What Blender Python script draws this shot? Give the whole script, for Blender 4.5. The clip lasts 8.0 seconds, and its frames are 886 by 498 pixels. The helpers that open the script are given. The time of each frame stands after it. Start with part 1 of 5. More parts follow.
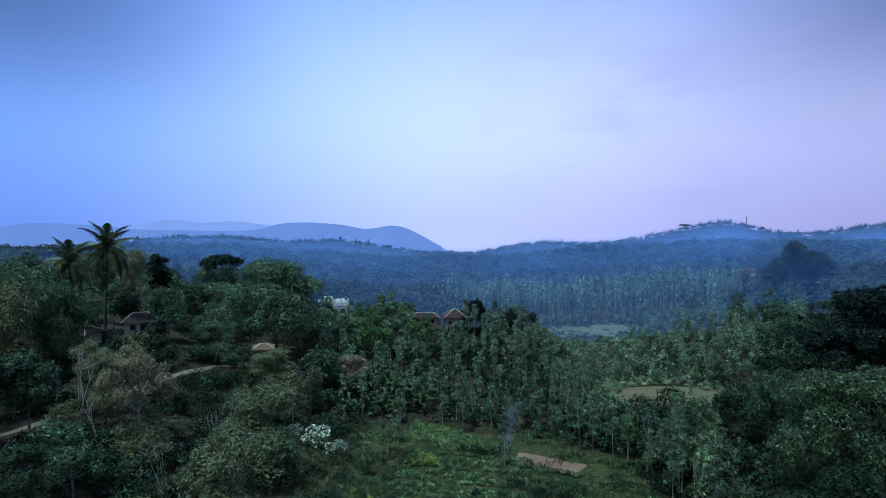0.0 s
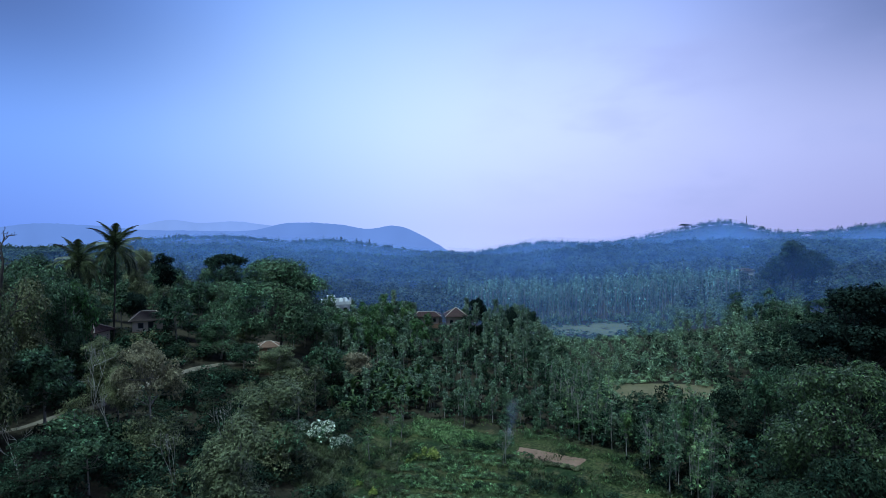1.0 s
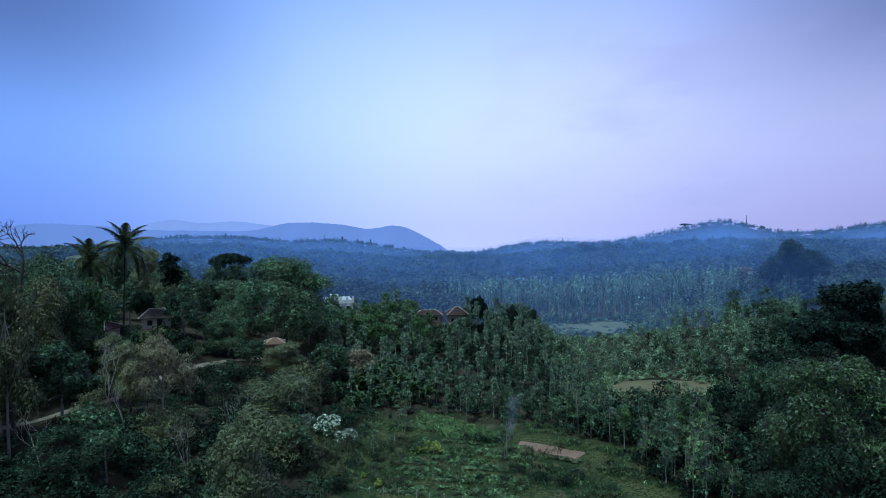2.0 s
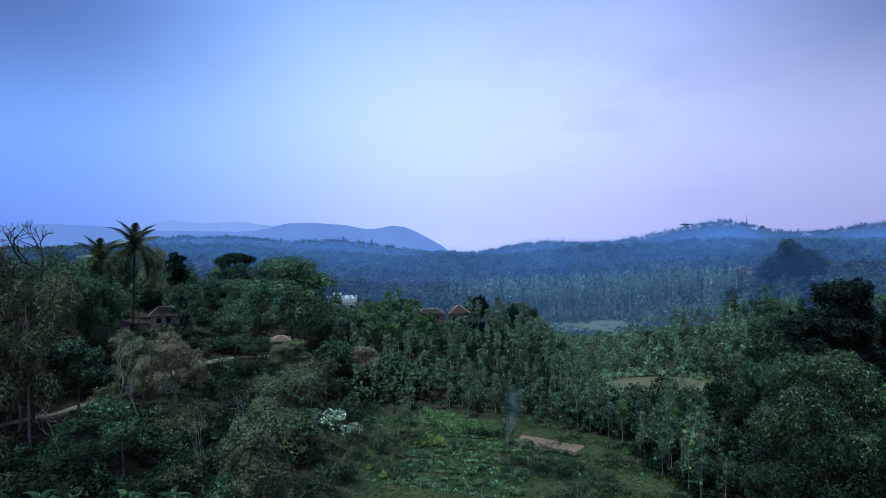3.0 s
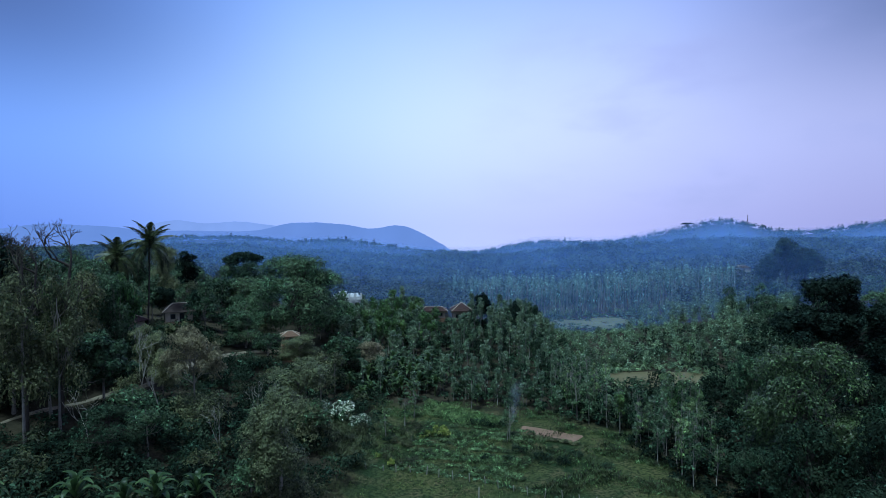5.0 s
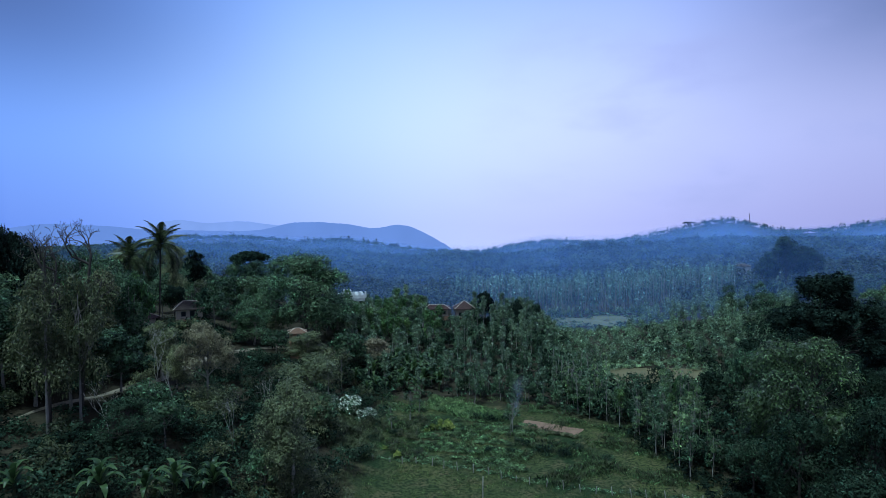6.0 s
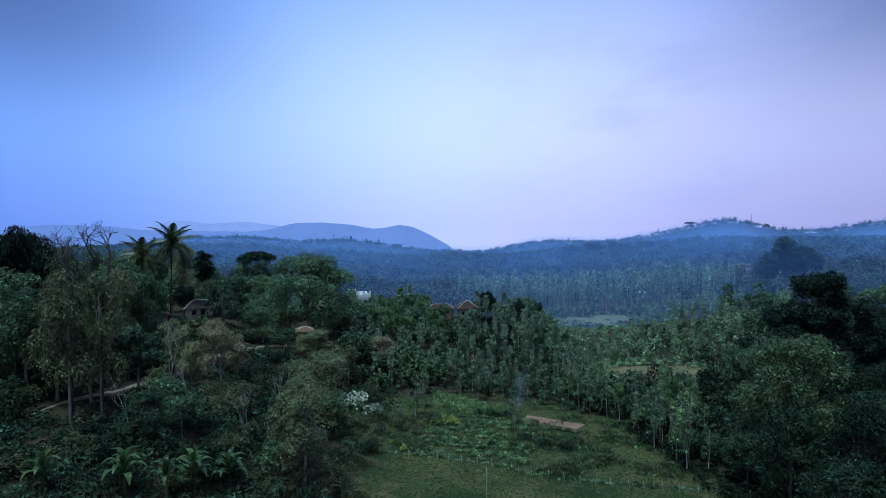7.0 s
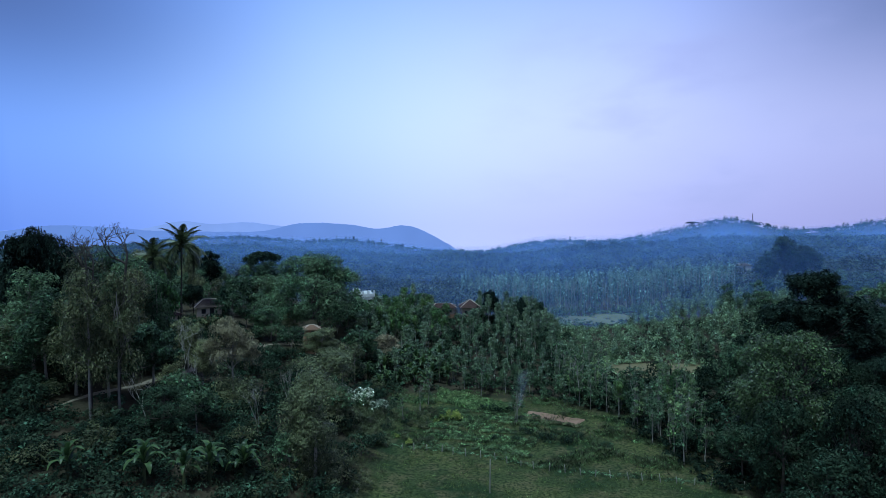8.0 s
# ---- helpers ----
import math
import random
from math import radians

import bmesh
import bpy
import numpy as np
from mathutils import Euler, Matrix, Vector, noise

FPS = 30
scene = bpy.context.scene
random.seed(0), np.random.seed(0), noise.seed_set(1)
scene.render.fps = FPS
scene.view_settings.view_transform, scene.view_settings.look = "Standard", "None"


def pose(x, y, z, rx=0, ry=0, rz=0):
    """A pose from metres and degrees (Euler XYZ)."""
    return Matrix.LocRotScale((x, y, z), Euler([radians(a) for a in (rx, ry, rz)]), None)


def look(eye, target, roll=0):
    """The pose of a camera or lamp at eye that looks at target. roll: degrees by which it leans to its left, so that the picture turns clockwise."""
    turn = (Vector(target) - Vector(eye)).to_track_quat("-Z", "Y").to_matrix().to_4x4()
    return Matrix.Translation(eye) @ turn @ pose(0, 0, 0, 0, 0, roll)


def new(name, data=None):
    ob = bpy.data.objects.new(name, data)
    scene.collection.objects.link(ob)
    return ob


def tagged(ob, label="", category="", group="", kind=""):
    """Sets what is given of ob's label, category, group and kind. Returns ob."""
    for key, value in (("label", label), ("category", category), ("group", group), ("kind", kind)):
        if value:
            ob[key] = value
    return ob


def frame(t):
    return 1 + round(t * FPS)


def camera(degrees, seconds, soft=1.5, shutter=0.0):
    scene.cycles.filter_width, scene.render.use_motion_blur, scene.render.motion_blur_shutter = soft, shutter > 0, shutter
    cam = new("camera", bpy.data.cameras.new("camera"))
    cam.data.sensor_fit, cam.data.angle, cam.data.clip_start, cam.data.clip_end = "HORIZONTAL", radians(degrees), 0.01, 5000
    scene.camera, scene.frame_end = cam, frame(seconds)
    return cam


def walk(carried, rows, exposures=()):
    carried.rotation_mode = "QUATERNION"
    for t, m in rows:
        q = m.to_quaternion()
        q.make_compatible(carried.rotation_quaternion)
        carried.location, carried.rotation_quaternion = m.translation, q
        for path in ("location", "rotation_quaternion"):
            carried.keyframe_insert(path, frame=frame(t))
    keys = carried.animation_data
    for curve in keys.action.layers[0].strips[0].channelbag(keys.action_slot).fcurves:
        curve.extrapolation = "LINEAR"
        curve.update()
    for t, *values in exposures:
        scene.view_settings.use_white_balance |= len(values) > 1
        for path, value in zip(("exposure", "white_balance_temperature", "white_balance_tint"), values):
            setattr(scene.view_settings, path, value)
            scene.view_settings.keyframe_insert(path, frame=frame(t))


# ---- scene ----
cam = camera(74.0, 8.0, soft=0.5)
METRES, AHEAD, EYE, TILT, LEAN, TURN = 18.0, 1.19, 39.0, -2.2, 0.0, 0.0
ROWS = [
    (0.0, 0.0, 0.0, 0.0, 0.0, 0.0, -0.0),
    (0.5, -0.0077, -0.0485, -0.0044, 0.02, -0.01, 0.02),
    (1.0, -0.016, -0.101, -0.008, 0.05, -0.0, 0.04),
    (1.5, -0.0249, -0.1583, -0.0134, 0.07, -0.01, 0.06),
    (3.0, -0.0523, -0.3506, -0.0334, 0.18, 0.02, 0.13),
    (3.5, -0.0584, -0.3979, -0.0388, 0.21, 0.05, 0.15),
    (4.0, -0.0648, -0.4502, -0.0427, 0.25, 0.04, 0.17),
    (4.5, -0.071, -0.4956, -0.0449, 0.28, 0.01, 0.17),
    (6.0, -0.1026, -0.6918, -0.0565, 0.52, -0.09, 0.26),
    (6.5, -0.114, -0.7634, -0.0581, 0.62, -0.08, 0.29),
    (7.0, -0.1249, -0.8436, -0.0595, 0.72, -0.05, 0.31),
    (7.5, -0.1339, -0.9086, -0.0601, 0.8, -0.05, 0.35),
    (8.0, -0.145, -0.9867, -0.0602, 0.9, -0.05, 0.39),
]
walk(cam, [(t, pose(0, 0, EYE, TILT, LEAN, TURN) @ pose(METRES * x, METRES * AHEAD * y, METRES * z, 90 + pitch, roll, yaw)) for t, x, y, z, yaw, pitch, roll in ROWS])

# ---- world and light: hazy dusk, the sun low behind thin cloud ahead ----
world = bpy.data.worlds.new("dusk_sky")
scene.world = world
scene.cycles.transparent_max_bounces = 24  # the haze sheets lie behind one another
world.use_nodes = True
wt = world.node_tree
wt.nodes.clear()


def wmath(op, a, b=None, clamp=False):
    n = wt.nodes.new("ShaderNodeMath")
    n.operation, n.use_clamp = op, clamp
    for i, v in enumerate((a, b)):
        if v is None:
            continue
        if isinstance(v, (int, float)):
            n.inputs[i].default_value = v
        else:
            wt.links.new(v, n.inputs[i])
    return n.outputs[0]


def wramp(value, stops):
    n = wt.nodes.new("ShaderNodeValToRGB")
    n.color_ramp.interpolation = "B_SPLINE"
    for i, (p, c) in enumerate(stops):
        e = n.color_ramp.elements[i] if i < 2 else n.color_ramp.elements.new(p)
        e.position, e.color = p, (*c, 1)
    wt.links.new(value, n.inputs[0])
    return n.outputs[0]


def wmix(fac, a, b, blend="MIX"):
    n = wt.nodes.new("ShaderNodeMix")
    n.data_type, n.blend_type = "RGBA", blend
    for i, v in ((0, fac), (6, a), (7, b)):
        if isinstance(v, (int, float)):
            n.inputs[i].default_value = v
        elif isinstance(v, tuple):
            n.inputs[i].default_value = (*v, 1)
        else:
            wt.links.new(v, n.inputs[i])
    return n.outputs[2]


sky = wt.nodes.new("ShaderNodeTexSky")
sky.sky_type, sky.sun_disc = "NISHITA", False
sky.sun_elevation, sky.sun_rotation = radians(70), radians(215)
sky.dust_density, sky.ozone_density = 2.0, 3.0
wgeo = wt.nodes.new("ShaderNodeTexCoord")
wsep = wt.nodes.new("ShaderNodeSeparateXYZ")
wt.links.new(wgeo.outputs["Generated"], wsep.inputs[0])
X, Y, Z = wsep.outputs["X"], wsep.outputs["Y"], wsep.outputs["Z"]


def wrange(value, lo, hi, out_lo=0.0, out_hi=1.0):
    n = wt.nodes.new("ShaderNodeMapRange")
    n.interpolation_type = "SMOOTHSTEP"
    for key, v in (("From Min", lo), ("From Max", hi), ("To Min", out_lo), ("To Max", out_hi)):
        n.inputs[key].default_value = v
    wt.links.new(value, n.inputs["Value"])
    return n.outputs[0]


# the cloud sheet: pale ahead where the sun hides, blue to the west, lilac to the east
sheet = wramp(wmath("ADD", wmath("MULTIPLY", X, 0.8), 0.5, True), [
    (0.02, (0.14, 0.31, 0.84)), (0.18, (0.23, 0.43, 0.95)), (0.40, (0.48, 0.66, 1.0)),
    (0.58, (0.54, 0.67, 1.0)), (0.78, (0.47, 0.55, 0.93)), (0.98, (0.34, 0.385, 0.69))])
height = wramp(wmath("MULTIPLY", wmath("MAXIMUM", Z, 0.0), 1.25, True), [
    (0.0, (0.78, 0.74, 0.86)), (0.11, (0.90, 0.89, 0.95)), (0.22, (1, 1, 1)),
    (0.35, (0.78, 0.85, 0.95)), (0.46, (0.55, 0.68, 0.90)), (1.0, (0.35, 0.42, 0.58))])
sheet = wmix(1.0, sheet, height, "MULTIPLY")
# lens falloff put into the sky colour: darker high up on both sides of the glow
thick = wmath("MULTIPLY", wrange(wmath("ABSOLUTE", wmath("SUBTRACT", X, 0.04)), 0.22, 0.66), wrange(Z, 0.10, 0.33))
sheet = wmix(wmath("MULTIPLY", thick, 0.85), sheet, (0.055, 0.10, 0.26))
# further darkening painted in for the upper right corner
sheet = wmix(wmath("MULTIPLY", wmath("MULTIPLY", wrange(X, 0.46, 0.68), wrange(Z, 0.20, 0.38)), 0.6), sheet, (0.055, 0.10, 0.22))
sheet = wmix(wrange(Y, 0.25, -0.3), sheet, (0.11, 0.16, 0.30))
east = wrange(X, -0.1, 0.5)
puff = wt.nodes.new("ShaderNodeTexNoise")
puff.inputs["Scale"].default_value = 5.0
puff.inputs["Detail"].default_value = 6.0
stretch = wt.nodes.new("ShaderNodeMapping")
stretch.inputs["Scale"].default_value = (1.0, 1.0, 2.4)
wt.links.new(wgeo.outputs["Generated"], stretch.inputs["Vector"])
wt.links.new(stretch.outputs[0], puff.inputs["Vector"])
grey = wramp(puff.outputs["Fac"], [(0.50, (0, 0, 0)), (0.68, (1, 1, 1))])
sheet = wmix(wmath("MULTIPLY", grey, wmath("MULTIPLY", east, 0.6)), sheet, (0.29, 0.35, 0.68))
bg_cloud = wt.nodes.new("ShaderNodeBackground")
wt.links.new(sheet, bg_cloud.inputs["Color"])
bg_cloud.inputs["Strength"].default_value = 1.45
bg_sky = wt.nodes.new("ShaderNodeBackground")
wt.links.new(sky.outputs[0], bg_sky.inputs["Color"])
bg_sky.inputs["Strength"].default_value = 0.05
both = wt.nodes.new("ShaderNodeMixShader")
both.inputs[0].default_value = 0.15  # thin gaps in the cloud
wt.links.new(bg_cloud.outputs[0], both.inputs[1])
wt.links.new(bg_sky.outputs[0], both.inputs[2])
wout = wt.nodes.new("ShaderNodeOutputWorld")
wt.links.new(both.outputs[0], wout.inputs["Surface"])

# lamp added high behind to brighten the land; the pale glow lies ahead
sun_data = bpy.data.lights.new("sun", "SUN")
sun_data.energy, sun_data.angle, sun_data.color = 3.0, radians(11), (0.58, 0.87, 1.0)
sun = new("sun", sun_data)
sun.matrix_world = look((0, 0, 80), (7, 10, 46))

# ---- materials ----
MATS = {}


def shader(name):
    m = bpy.data.materials.new(name)
    m.use_nodes = True
    MATS[name] = m
    t = m.node_tree
    return m, t, t.nodes["Principled BSDF"], t.nodes["Material Output"]


def add(t, kind, **values):
    n = t.nodes.new(kind)
    for key, value in values.items():
        n.inputs[key].default_value = value
    return n


def ramp(t, fac, stops):
    n = t.nodes.new("ShaderNodeValToRGB")
    for i, (p, c) in enumerate(stops):
        e = n.color_ramp.elements[i] if i < 2 else n.color_ramp.elements.new(p)
        e.position, e.color = p, (*c, 1)
    t.links.new(fac, n.inputs[0])
    return n.outputs[0]


def mixed(t, fac, a, b, blend="MIX"):
    n = t.nodes.new("ShaderNodeMix")
    n.data_type, n.blend_type = "RGBA", blend
    for i, v in ((0, fac), (6, a), (7, b)):
        if isinstance(v, (int, float)):
            n.inputs[i].default_value = v
        elif isinstance(v, tuple):
            n.inputs[i].default_value = (*v, 1)
        else:
            t.links.new(v, n.inputs[i])
    return n.outputs[2]


def place(t, scale, detail=5.0, kind="ShaderNodeTexNoise"):
    """A noise at real-world size, in the object's own metres."""
    c = t.nodes.new("ShaderNodeTexCoord")
    n = t.nodes.new(kind)
    n.inputs["Scale"].default_value = scale
    if "Detail" in n.inputs:
        n.inputs["Detail"].default_value = detail
    t.links.new(c.outputs["Object"], n.inputs["Vector"])
    return n.outputs["Fac"] if "Fac" in n.outputs else n.outputs["Distance"]


def foliage(name, dark, light, dry=(0.16, 0.12, 0.06), dryness=0.1, through_light=0.25, rough=0.55, gloss=0.3, even=False, vary=(0.52, 1.65)):
    # blue of haze and dusk light is put into these leaf colours
    cool = (0.93, 1.28) if name in ("leaf_deep", "leaf_dark", "leaf_shade", "leaf_silver", "leaf_stand", "leaf_young", "leaf_woods", "leaf_far") else (0.95, 1.0)
    dark, light = [(cool[0] * c[0], c[1], cool[1] * c[2]) for c in (dark, light)]
    m, t, p, out = shader(name)
    g = t.nodes.new("ShaderNodeNewGeometry")
    o = t.nodes.new("ShaderNodeObjectInfo")
    # glints on leaves and dark gaps between them are put into the per-leaf tones
    pale = dry if dryness > 0.3 else tuple(min(0.5, 2.6 * v) for v in light)
    col = ramp(t, g.outputs["Random Per Island"], [(0.0, tuple(0.42 * v for v in dark)), (0.58, tuple(0.6 * a + 0.28 * b for a, b in zip(dark, light))), (0.82, tuple(1.25 * v for v in light)), (0.93, pale)])
    if even:  # crowns too far off to show single sprays
        col = ramp(t, g.outputs["Random Per Island"], [(0.0, tuple(0.8 * v for v in dark)), (1.0, light)])
    patch = place(t, 0.02 if even else 0.35, 3.0)
    col = mixed(t, ramp(t, patch, [(0.35, (0, 0, 0)), (0.7, (1, 1, 1))]), col, tuple(0.5 * (a + b) for a, b in zip(light, dry)))
    hue = t.nodes.new("ShaderNodeHueSaturation")
    tone = t.nodes.new("ShaderNodeMapRange")
    tone.inputs["To Min"].default_value, tone.inputs["To Max"].default_value = vary
    t.links.new(o.outputs["Random"], tone.inputs["Value"])
    clump = t.nodes.new("ShaderNodeMapRange")
    for key, v in (("From Min", 0.3), ("From Max", 0.7), ("To Min", 0.8 if even else 0.42), ("To Max", 1.2 if even else 1.7)):
        clump.inputs[key].default_value = v
    t.links.new(place(t, 0.09 if even else 0.8, 2.0), clump.inputs["Value"])
    times = t.nodes.new("ShaderNodeMath")
    times.operation = "MULTIPLY"
    t.links.new(tone.outputs[0], times.inputs[0])
    t.links.new(clump.outputs[0], times.inputs[1])
    own = t.nodes.new("ShaderNodeAttribute")  # each crown of a joined wood is lighter or darker than the next
    own.attribute_name = "tone"
    both_ = t.nodes.new("ShaderNodeMath")
    both_.operation = "MULTIPLY_ADD"
    t.links.new(own.outputs["Fac"], both_.inputs[0])
    t.links.new(times.outputs[0], both_.inputs[1])
    t.links.new(times.outputs[0], both_.inputs[2])
    t.links.new(both_.outputs[0], hue.inputs["Value"])
    shift = t.nodes.new("ShaderNodeMapRange")
    shift.inputs["To Min"].default_value, shift.inputs["To Max"].default_value = 0.515, 0.475
    t.links.new(o.outputs["Random"], shift.inputs["Value"])
    t.links.new(shift.outputs[0], hue.inputs["Hue"])
    t.links.new(col, hue.inputs["Color"])
    col = hue.outputs[0]
    t.links.new(col, p.inputs["Base Color"])
    p.inputs["Roughness"].default_value = rough
    p.inputs["Specular IOR Level"].default_value = gloss
    tr = t.nodes.new("ShaderNodeBsdfTranslucent")
    t.links.new(col, tr.inputs["Color"])
    mix = t.nodes.new("ShaderNodeMixShader")
    mix.inputs[0].default_value = through_light
    t.links.new(p.outputs[0], mix.inputs[1])
    t.links.new(tr.outputs[0], mix.inputs[2])
    t.links.new(mix.outputs[0], out.inputs["Surface"])
    return m


def plain(name, a, b, scale, rough=0.85, bump=0.3, fine=8.0, metal=0.0):
    m, t, p, out = shader(name)
    big, small = place(t, scale), place(t, scale * fine, 8.0)
    col = mixed(t, ramp(t, big, [(0.3, (0, 0, 0)), (0.7, (1, 1, 1))]), a, b)
    col = mixed(t, ramp(t, small, [(0.35, (0, 0, 0)), (0.8, (0.6, 0.6, 0.6))]), col, tuple(0.55 * v for v in a))
    t.links.new(col, p.inputs["Base Color"])
    p.inputs["Roughness"].default_value, p.inputs["Metallic"].default_value = rough, metal
    p.inputs["Specular IOR Level"].default_value = 0.25
    bm_ = t.nodes.new("ShaderNodeBump")
    bm_.inputs["Strength"].default_value = bump
    bm_.inputs["Distance"].default_value = 0.05
    t.links.new(small, bm_.inputs["Height"])
    t.links.new(bm_.outputs[0], p.inputs["Normal"])
    return m


foliage("leaf_deep", (0.022, 0.054, 0.023), (0.064, 0.124, 0.050), dry=(0.08, 0.10, 0.042), gloss=0.18)
foliage("leaf_dark", (0.011, 0.022, 0.014), (0.027, 0.048, 0.028), dry=(0.026, 0.034, 0.019), through_light=0.10, rough=0.85, gloss=0.04)
foliage("leaf_fresh", (0.040, 0.105, 0.036), (0.088, 0.20, 0.065), dry=(0.12, 0.15, 0.04), through_light=0.35, vary=(0.75, 1.3))
foliage("leaf_olive", (0.036, 0.057, 0.023), (0.082, 0.108, 0.043), dry=(0.15, 0.14, 0.07), dryness=0.5)
foliage("leaf_feather", (0.058, 0.074, 0.034), (0.130, 0.150, 0.068), dry=(0.19, 0.20, 0.10), dryness=0.5, vary=(1.0, 1.4))
foliage("leaf_rust", (0.105, 0.100, 0.056), (0.22, 0.195, 0.112), dry=(0.27, 0.23, 0.135), dryness=0.5, vary=(1.0, 1.5))
foliage("leaf_silver", (0.034, 0.080, 0.038), (0.180, 0.280, 0.126), dry=(0.15, 0.18, 0.075), vary=(0.88, 1.35))
foliage("leaf_stand", (0.026, 0.060, 0.042), (0.125, 0.200, 0.130), dry=(0.10, 0.15, 0.10))
foliage("leaf_young", (0.038, 0.086, 0.038), (0.150, 0.240, 0.102), dry=(0.22, 0.27, 0.11))
foliage("leaf_palm", (0.030, 0.050, 0.024), (0.070, 0.095, 0.042), dry=(0.10, 0.09, 0.04), rough=0.4)
foliage("leaf_banana", (0.032, 0.080, 0.032), (0.078, 0.160, 0.055), dry=(0.17, 0.18, 0.06), through_light=0.35, rough=0.4)
# shade under trees and lens falloff are put into this leaf colour
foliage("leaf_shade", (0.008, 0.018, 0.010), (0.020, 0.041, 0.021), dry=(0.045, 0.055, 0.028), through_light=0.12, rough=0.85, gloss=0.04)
foliage("leaf_crop", (0.046, 0.104, 0.038), (0.115, 0.200, 0.074), dry=(0.16, 0.19, 0.09))
foliage("leaf_yellow", (0.11, 0.165, 0.035), (0.20, 0.27, 0.06), dry=(0.22, 0.26, 0.06), through_light=0.35)
foliage("blossom", (0.36, 0.42, 0.30), (0.66, 0.70, 0.56), dry=(0.6, 0.62, 0.45), through_light=0.3)
foliage("leaf_woods", (0.026, 0.052, 0.030), (0.085, 0.130, 0.070), dry=(0.12, 0.14, 0.075))
foliage("leaf_far", (0.024, 0.050, 0.030), (0.060, 0.098, 0.058), dry=(0.085, 0.105, 0.062), gloss=0.1, even=True)
foliage("leaf_glossy", (0.016, 0.037, 0.016), (0.066, 0.112, 0.038), dry=(0.10, 0.13, 0.06), rough=0.4)
foliage("grass_blade", (0.030, 0.060, 0.018), (0.086, 0.128, 0.038), dry=(0.14, 0.14, 0.055))
plain("bark_grey", (0.22, 0.20, 0.17), (0.34, 0.31, 0.27), 1.2)
plain("bark_pale", (0.34, 0.31, 0.27), (0.48, 0.45, 0.40), 1.0)
plain("bark_dark", (0.05, 0.042, 0.036), (0.095, 0.08, 0.066), 1.2)
plain("soil", (0.25, 0.14, 0.095), (0.33, 0.20, 0.13), 0.6)
plain("dirt_road", (0.18, 0.15, 0.105), (0.34, 0.28, 0.20), 0.6)
plain("roof_tile", (0.062, 0.034, 0.031), (0.10, 0.052, 0.046), 0.8, rough=0.8)
plain("thatch", (0.07, 0.052, 0.046), (0.12, 0.09, 0.077), 0.8, rough=0.95)
plain("plaster_cream", (0.55, 0.45, 0.35), (0.66, 0.56, 0.44), 0.6)
plain("plaster_white", (0.78, 0.78, 0.76), (0.85, 0.85, 0.83), 0.4)
plain("window_dark", (0.02, 0.02, 0.025), (0.04, 0.04, 0.045), 1.0, rough=0.2, bump=0.02)
plain("wood_post", (0.27, 0.25, 0.21), (0.40, 0.37, 0.32), 2.0)
plain("brick_red", (0.36, 0.17, 0.11), (0.46, 0.24, 0.15), 0.9)
plain("grass_bank", (0.08, 0.14, 0.035), (0.13, 0.20, 0.05), 0.5)
plain("stubble", (0.145, 0.125, 0.060), (0.20, 0.165, 0.08), 0.3)
plain("pasture", (0.145, 0.165, 0.088), (0.20, 0.21, 0.115), 0.12)


def ground_material():
    m, t, p, out = shader("ground_grass")
    broad, mid, fine_ = place(t, 0.09, 5.0), place(t, 0.30, 8.0), place(t, 2.2, 8.0)
    col = mixed(t, ramp(t, broad, [(0.40, (0, 0, 0)), (0.62, (1, 1, 1))]), (0.024, 0.046, 0.018), (0.092, 0.102, 0.036))
    col = mixed(t, ramp(t, mid, [(0.48, (0, 0, 0)), (0.66, (0.85, 0.85, 0.85))]), col, (0.120, 0.100, 0.048))
    col = mixed(t, ramp(t, fine_, [(0.44, (0, 0, 0)), (0.60, (0.9, 0.9, 0.9))]), col, (0.016, 0.030, 0.011))
    floor_ = t.nodes.new("ShaderNodeAttribute")
    floor_.attribute_name = "woodland"
    litter = mixed(t, ramp(t, mid, [(0.35, (0, 0, 0)), (0.65, (1, 1, 1))]), (0.030, 0.028, 0.018), (0.060, 0.048, 0.030))
    col = mixed(t, floor_.outputs["Fac"], col, litter)
    t.links.new(col, p.inputs["Base Color"])
    p.inputs["Roughness"].default_value = 0.95
    p.inputs["Specular IOR Level"].default_value = 0.1
    b = t.nodes.new("ShaderNodeBump")
    b.inputs["Strength"].default_value, b.inputs["Distance"].default_value = 0.8, 0.25
    t.links.new(fine_, b.inputs["Height"])
    t.links.new(b.outputs[0], p.inputs["Normal"])
    return m


ground_material()

# ---- the lie of the land ----
# H-BEGIN
SPURS = [(120, 560, 4.5, 62, 40), (205, 572, 4.0, 70, 40), (285, 585, 4, 80, 50), (180, 690, -9, 190, 60), (-330, 620, 8, 160, 90), (300, 430, 5, 100, 120), (430, 520, 6, 130, 120), (-260, 380, 9, 120, 120)]
RIDGE = [(-730, -2), (-609, -3), (-514, 5), (-445, 12.3), (-375, 13.7), (-306, 13.2), (-237, 6.7), (-168, 11.9), (-99, 3.2), (57, -1.2),
         (144, 8.6), (230, 1.5), (308, 6.3), (360, 12), (403, 9.6), (442, 26.7), (533, 13.6), (611, 15.9), (680, 22.4), (758, 37)]


def smooth(v, a, b):
    s = np.clip((v - a) / (b - a), 0, 1)
    return s * s * (3 - 2 * s)


